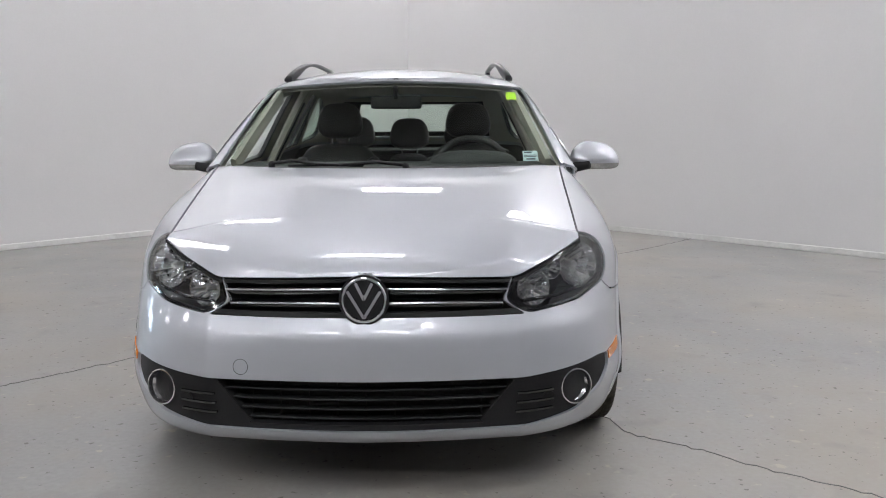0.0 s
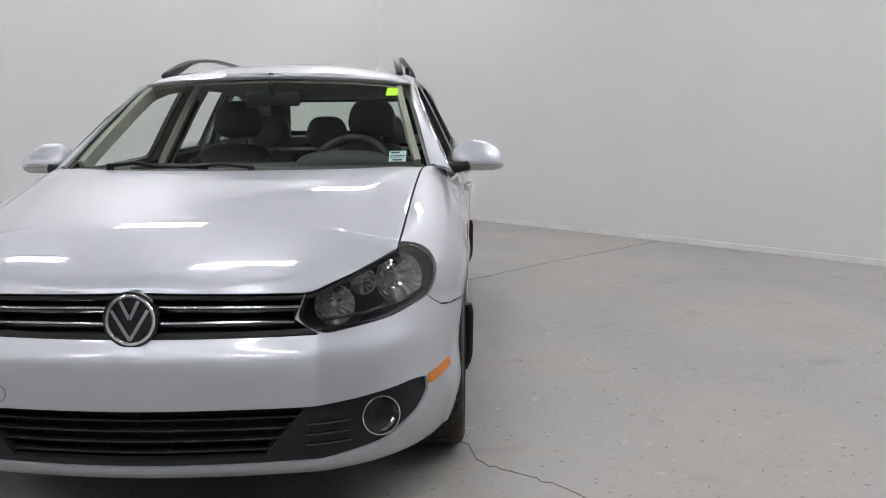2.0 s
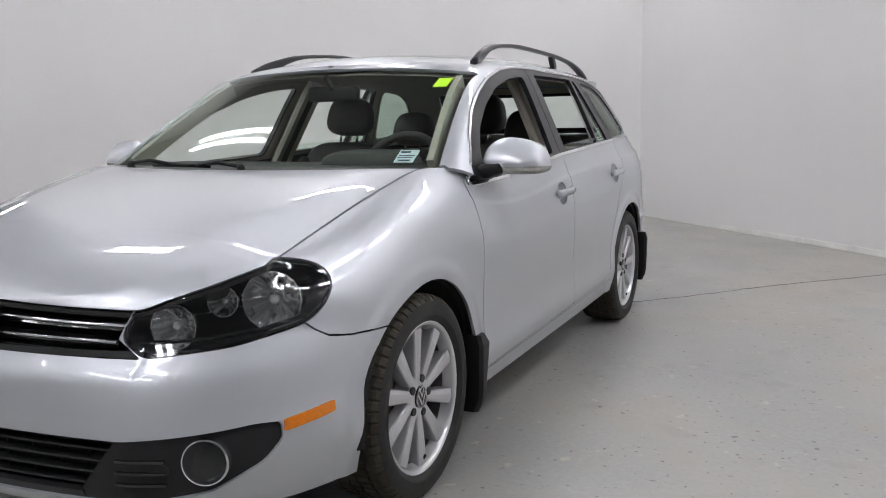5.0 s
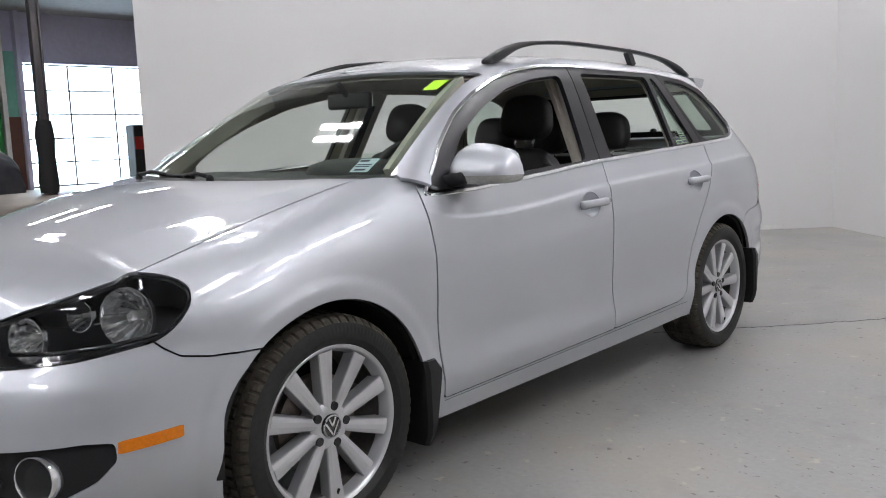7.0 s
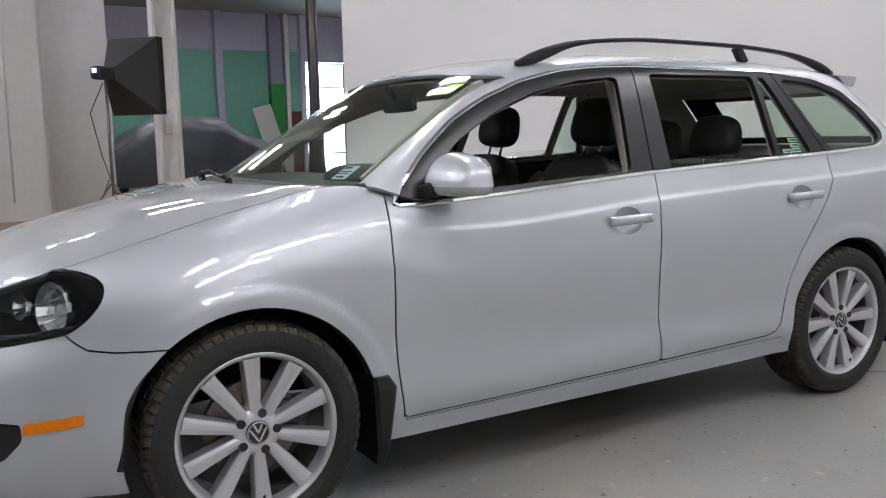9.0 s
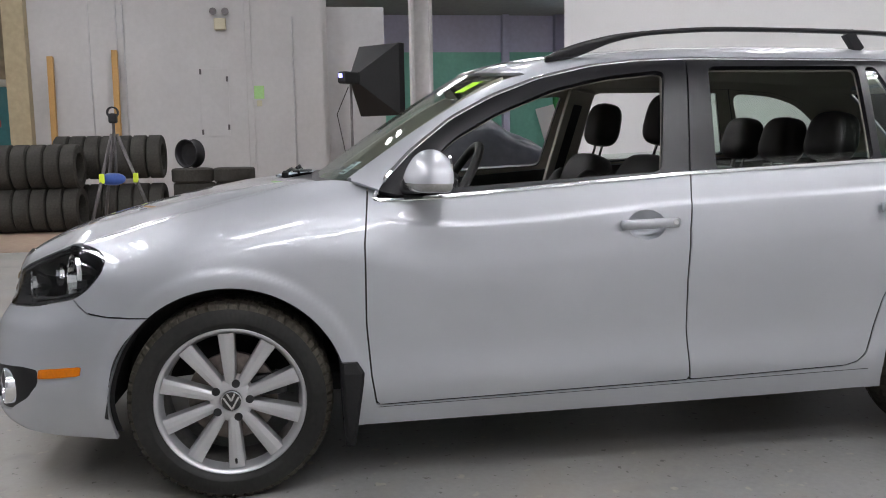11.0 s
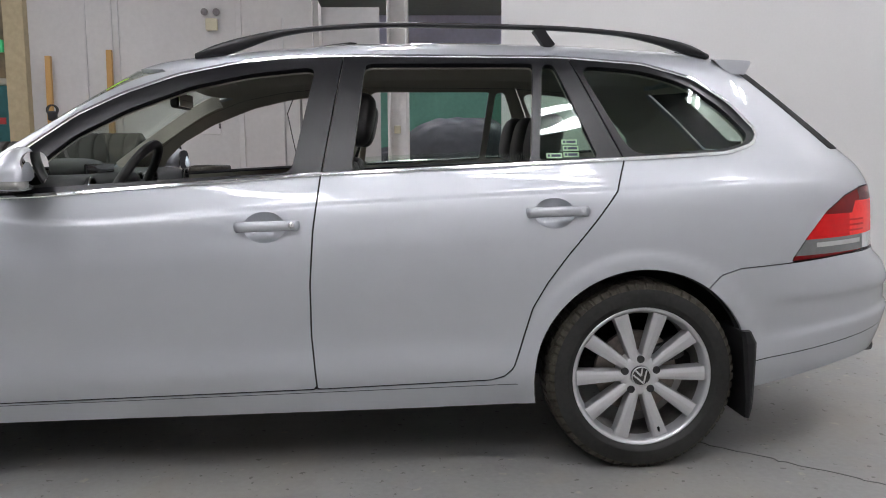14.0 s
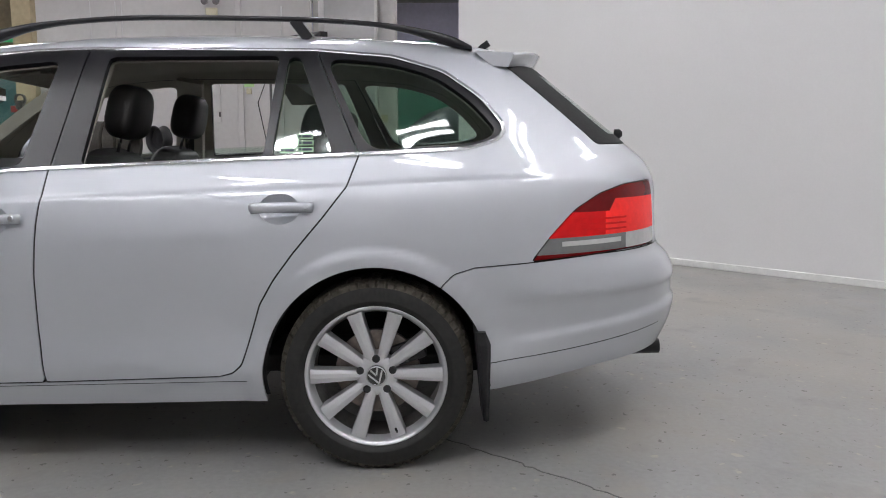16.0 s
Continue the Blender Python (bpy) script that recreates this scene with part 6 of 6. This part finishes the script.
# softbox on its stand
def softbox(x, y, turn):
    ob = empty("softbox", "black studio softbox on a light stand, seen from behind", "softbox", at=pose(x, y, 0, 0, 0, turn))
    zc = 1.92
    bm = bmesh.new()
    back = [bm.verts.new((-0.34, 0.07 * a, zc + 0.07 * b)) for a, b in ((-1, -1), (1, -1), (1, 1), (-1, 1))]
    front = [bm.verts.new((0.10, 0.32 * a, zc + 0.43 * b)) for a, b in ((-1, -1), (1, -1), (1, 1), (-1, 1))]
    lip = [bm.verts.new((0.20, 0.32 * a, zc + 0.43 * b)) for a, b in ((-1, -1), (1, -1), (1, 1), (-1, 1))]
    for p, q in ((back, front), (front, lip)):
        for k in range(4):
            bm.faces.new((p[k], p[(k + 1) % 4], q[(k + 1) % 4], q[k]))
    bm.faces.new(back)
    bmesh.ops.recalc_face_normals(bm, faces=bm.faces)
    part("hood_fabric", bm, DARKFABRIC, ob, "black fabric hood")
    part("diffuser", box(0.01, 0.62, 0.84, (0.16, 0, zc)), material("white_diffuser", (0.75, 0.75, 0.75), 0.8), ob)
    head = part("lamp_head", box(0.26, 0.13, 0.14, (-0.46, 0, zc), 0.03, 3), DARKFABRIC, ob)
    part("screen", box(0.006, 0.06, 0.05, (-0.593, 0.0, zc + 0.02), 0.002), LEDBLUE, head, "small glowing blue display")
    part("stand_pole", rod([(-0.42, 0, 0.12), (-0.42, 0, 1.0), (-0.42, 0, zc - 0.06)], 0.016, 10), STEELDARK, ob)
    for k in range(3):
        a = radians(120 * k + 20)
        part("leg", rod([(-0.42, 0, 0.75), (-0.42 + 0.3 * np.cos(a), 0.3 * np.sin(a), 0.36), (-0.42 + 0.52 * np.cos(a), 0.52 * np.sin(a), 0.012)], 0.012, 8), STEELDARK, ob)
    part("cable", rod([(-0.44, 0.02, zc - 0.1), (-0.50, 0.16, 1.5), (-0.44, 0.10, 1.05), (-0.43, 0.02, 0.8), (-0.55, 0.2, 0.3), (-0.75, 0.4, 0.02)], 0.006, 6), DARKFABRIC, ob)


softbox(-7.0, 1.02, 135)

# covered car
cc = empty("covered_car", "car under a dark grey tarpaulin cover", "car", at=pose(-15.0, 3.1, 0, 0, 0, 0))
L_, W_ = 2.2, 0.95
ys = np.linspace(-1, 1, 70)
top = curve([-1, -0.93, -0.6, -0.35, -0.1, 0.35, 0.62, 0.85, 0.97, 1], [0.75, 1.0, 1.12, 1.5, 1.72, 1.72, 1.40, 1.18, 0.95, 0.6])(ys)
aa = np.linspace(0, np.pi, 41)
P = np.zeros((70, 41, 3))
for i, y in enumerate(ys):
    for j, a in enumerate(aa):
        ca, sa = np.cos(a), np.sin(a)
        w = W_ * (1 - 0.22 * abs(y) ** 4) + 0.03 * noise.noise((i * 0.16, j * 0.5, 0))
        P[i, j] = w * np.sign(ca) * abs(ca) ** 0.5, L_ * y, 0.34 + (top[i] - 0.34) * abs(sa) ** 0.42 + 0.035 * noise.noise((i * 0.23, j * 0.21, 3)) * sa
part("cover", grid(P, lambda p: p), TARP, cc, "creased dark grey tarpaulin")
for y in (-1.35, 1.3):
    for x in (-0.72, 0.72):
        part("wheel", welded(lathe([(-0.1, 0.001), (-0.1, 0.25), (-0.07, 0.32), (0.07, 0.32), (0.1, 0.25), (0.1, 0.18), (0.06, 0.16), (0.06, 0.001)], "x", 32, (x, y, 0.324))), RUBBER, cc)

# tripod with straps, tyres, posts and wall fittings
tp = empty("tripod", "black camera tripod with lime straps", "tripod", at=pose(-5.64, -1.76, 0))
part("head", box(0.09, 0.08, 0.10, (0, 0, 1.44), 0.02, 3), DARKFABRIC, tp)
part("clamp", lathe([(-0.02, 0.045), (-0.02, 0.06), (0.02, 0.06), (0.02, 0.045), (-0.02, 0.045)], "x", 24, (0, 0, 1.50)), DARKFABRIC, tp)
part("centre_pole", rod([(0, 0, 0.75), (0, 0, 1.1), (0, 0, 1.40)], 0.016, 10), STEELDARK, tp)
for k, a in enumerate((90, 215, 325)):
    c, s_ = np.cos(radians(a)), np.sin(radians(a))
    part("leg", rod([(0.03 * c, 0.03 * s_, 1.28), (0.25 * c, 0.25 * s_, 0.66), (0.48 * c, 0.48 * s_, 0.015)], 0.016, 8), STEELDARK, tp)
    part("strap", box(0.05, 0.05, 0.10, (0.19 * c, 0.19 * s_, 0.83), 0.012), YELLOW, tp, "lime strap")
part("weight_bag", grid(blob((0, -0.04, 0.82), (0.08, 0.13, 0.065), (1.0, 0.9), 24), lambda p: p - np.array([0, -0.04, 0.82])), BLUEBAG, tp, "blue plastic bag hung between the legs")


def tyre_roll(x, y0, count, z, group):
    """Tyres side by side with their treads towards the studio."""
    for k in range(count):
        ob = empty("stacked_tyre", "used black car tyre in a stacked row", "tyre", group, pose(x, y0 + k * 0.215, z))
        part("tread", lathe([(-0.09, 0.20), (-0.105, 0.24), (-0.10, 0.29), (-0.08, 0.315), (0.08, 0.315), (0.10, 0.29), (0.105, 0.24), (0.09, 0.20), (-0.09, 0.20)], "y", 36), OLDRUBBER, ob)


for zz in (0.32, 0.96):
    tyre_roll(-9.5, -3.33, 7, zz + 0.06 * (zz > 0.5), "stacked tyres")
for zz in (0.32, 0.90):
    tyre_roll(-8.9, -4.35, 7, zz, "stacked tyres")
for ty, count in ((-1.52, 4), (-0.92, 4)):
    for k in range(count):
        ob = empty("stacked_tyre", "used black car tyre lying flat in a pile", "tyre", "piled tyres", pose(-9.4 + 0.02 * (k % 2), ty + 0.015 * ((k * 2) % 3), 0.107 + k * 0.211))
        part("tread", lathe([(-0.09, 0.20), (-0.105, 0.24), (-0.10, 0.28), (-0.08, 0.30), (0.08, 0.30), (0.10, 0.28), (0.105, 0.24), (0.09, 0.20), (-0.09, 0.20)], "z", 36), OLDRUBBER, ob)
sw = empty("steel_wheel", "bare dark steel wheel standing on tyres", "wheel", at=pose(-9.4, -1.55, 1.056, 0, 0, 55))
part("wheel_barrel", welded(lathe([(-0.09, 0.21), (-0.08, 0.19), (0.0, 0.17), (0.08, 0.19), (0.09, 0.21), (0.085, 0.205), (0.0, 0.165), (-0.085, 0.205), (-0.09, 0.21)], "y", 40)), BOLT, sw)
part("wheel_disc", welded(lathe([(0.0, 0.165), (0.02, 0.12), (0.0, 0.06), (0.0, 0.001)], "y", 32)), BOLT, sw)
for y, zt in ((-4.0, 2.68), (-2.98, 2.78)):
    ps = empty("wooden_post", "raw pine post leaning by the wall", "post", "pine posts", pose(WX + 0.22, y, 0, 0, -2.0, 0))
    part("timber", box(0.09, 0.09, zt, (0, 0, zt / 2), 0.006), WOOD, ps)
for y, r in ((-2.84, 0.012), (-2.95, 0.010), (-3.39, 0.008), (-0.05, 0.012)):
    cd = empty("conduit", "thin grey conduit running up the block wall", "pipe", "wall conduits", pose(WX + 0.02, y, 0))
    part("pipe", rod([(0, 0, 1.35 if y < -3 else 0.3), (0, 0, 3.0), (0, 0, CEIL if y < -1 else 3.35)], r, 8), PANELGREY, cd)
    part("pipe_clip", box(0.03, 0.05, 0.02, (0, 0, 2.2), 0.004), PANELGREY, cd)
hp = empty("wall_hatch", "flush painted hatch in the block wall", "hatch", at=pose(WX + 0.012, -1.40, 1.91))
part("leaf", box(0.02, 0.48, 1.14, (0, 0, 0), 0.004), BLOCK, hp)
for y, z in ((-0.22, 0.52), (0.22, 0.4), (-0.22, -0.5), (0.22, -0.42)):
    part("hinge", box(0.03, 0.035, 0.09, (0.012, y, z), 0.006), STEELDARK, hp)
em = empty("emergency_light", "cream emergency light with two lamp heads on the wall", "light", at=pose(WX + 0.06, -1.25, 3.28))
part("battery_box", box(0.10, 0.20, 0.20, (0, 0, -0.06), 0.02), CREAM, em)
for y in (-0.10, 0.10):
    part("lamp_head", lathe([(-0.05, 0.03), (0.02, 0.06), (0.05, 0.06), (0.05, 0.0)], "x", 20, (0.04, y, 0.14)), STEELDARK, em)
st = empty("wall_sheet", "pale green sheet pinned on the block wall", "sign", at=pose(WX + 0.008, -0.65, 2.08))
part("paper", box(0.004, 0.17, 0.22, (0, 0, 0)), PALEGREEN, st)
part("pull_box", box(0.05, 0.09, 0.10, (0.02, 0, -0.19), 0.01), CREAM, st)
td = tagged(new("door_teal"), "dark teal door at the foot of the brown wall", "door", kind="structure")
td.matrix_basis = pose(WX - 0.76, -5.45, 0)
part("leaf", box(0.06, 1.1, 2.25, (0, 0, 1.125), 0.01), TEAL, td)
part("door_frame", box(0.08, 1.3, 0.12, (0, 0, 2.32), 0.01), material("pale_door_frame", (0.45, 0.44, 0.38), 0.6, grain=0.05, scale=20), td)
part("warning_mark", box(0.01, 0.14, 0.12, (0.036, 0.25, 1.62)), material("red_mark", (0.5, 0.05, 0.05), 0.5), td)
ex = empty("exit_sign", "green lit sign box with plain white shapes", "sign", at=pose(WX - 0.758, -5.35, 2.95))
part("sign_box", box(0.08, 0.48, 0.22, (0, 0, 0), 0.012), SIGNGREEN, ex)
for y, w in ((-0.13, 0.09), (0.0, 0.06), (0.13, 0.10)):
    part("mark", box(0.006, w, 0.12, (0.042, y, 0)), WALLWHITE, ex)

# cracks and joints in the floor
CRACK = material("floor_crack", (0.14, 0.14, 0.135), 0.9, grain=0.2, scale=60)


def crack(pts, w, name="floor_crack", seed=1):
    rnd = random.Random(seed)
    q = resample(np.array([(x, y, 0.0) for x, y in pts]), 0.03, closed=False)
    for i in range(1, len(q) - 1):
        q[i, 0] += rnd.uniform(-1, 1) * 0.010
        q[i, 1] += rnd.uniform(-1, 1) * 0.010
    bm = sweep(q + (0, 0, 0.0012), (0, 0, 1), [(-w, -0.003), (w, -0.003), (w * 0.7, 0.0012), (-w * 0.7, 0.0012)])
    tagged(part(name, bm, CRACK), "thin dark crack in the painted concrete", "crack", kind="structure")


crack([(0.45, 2.66), (0.72, 2.945), (1.05, 3.29), (1.60, 3.95), (2.25, 4.60), (2.70, 5.10)], 0.0026, seed=3)
crack([(-2.6, -0.55), (-1.83, 0.30), (-1.33, 0.83), (-0.6, 1.6)], 0.0026, seed=5)
crack([(0.85, 0.05), (0.955, -0.243), (1.17, -0.393), (1.30, -0.534), (1.52, -0.694), (1.9, -1.02)], 0.0024, seed=8)
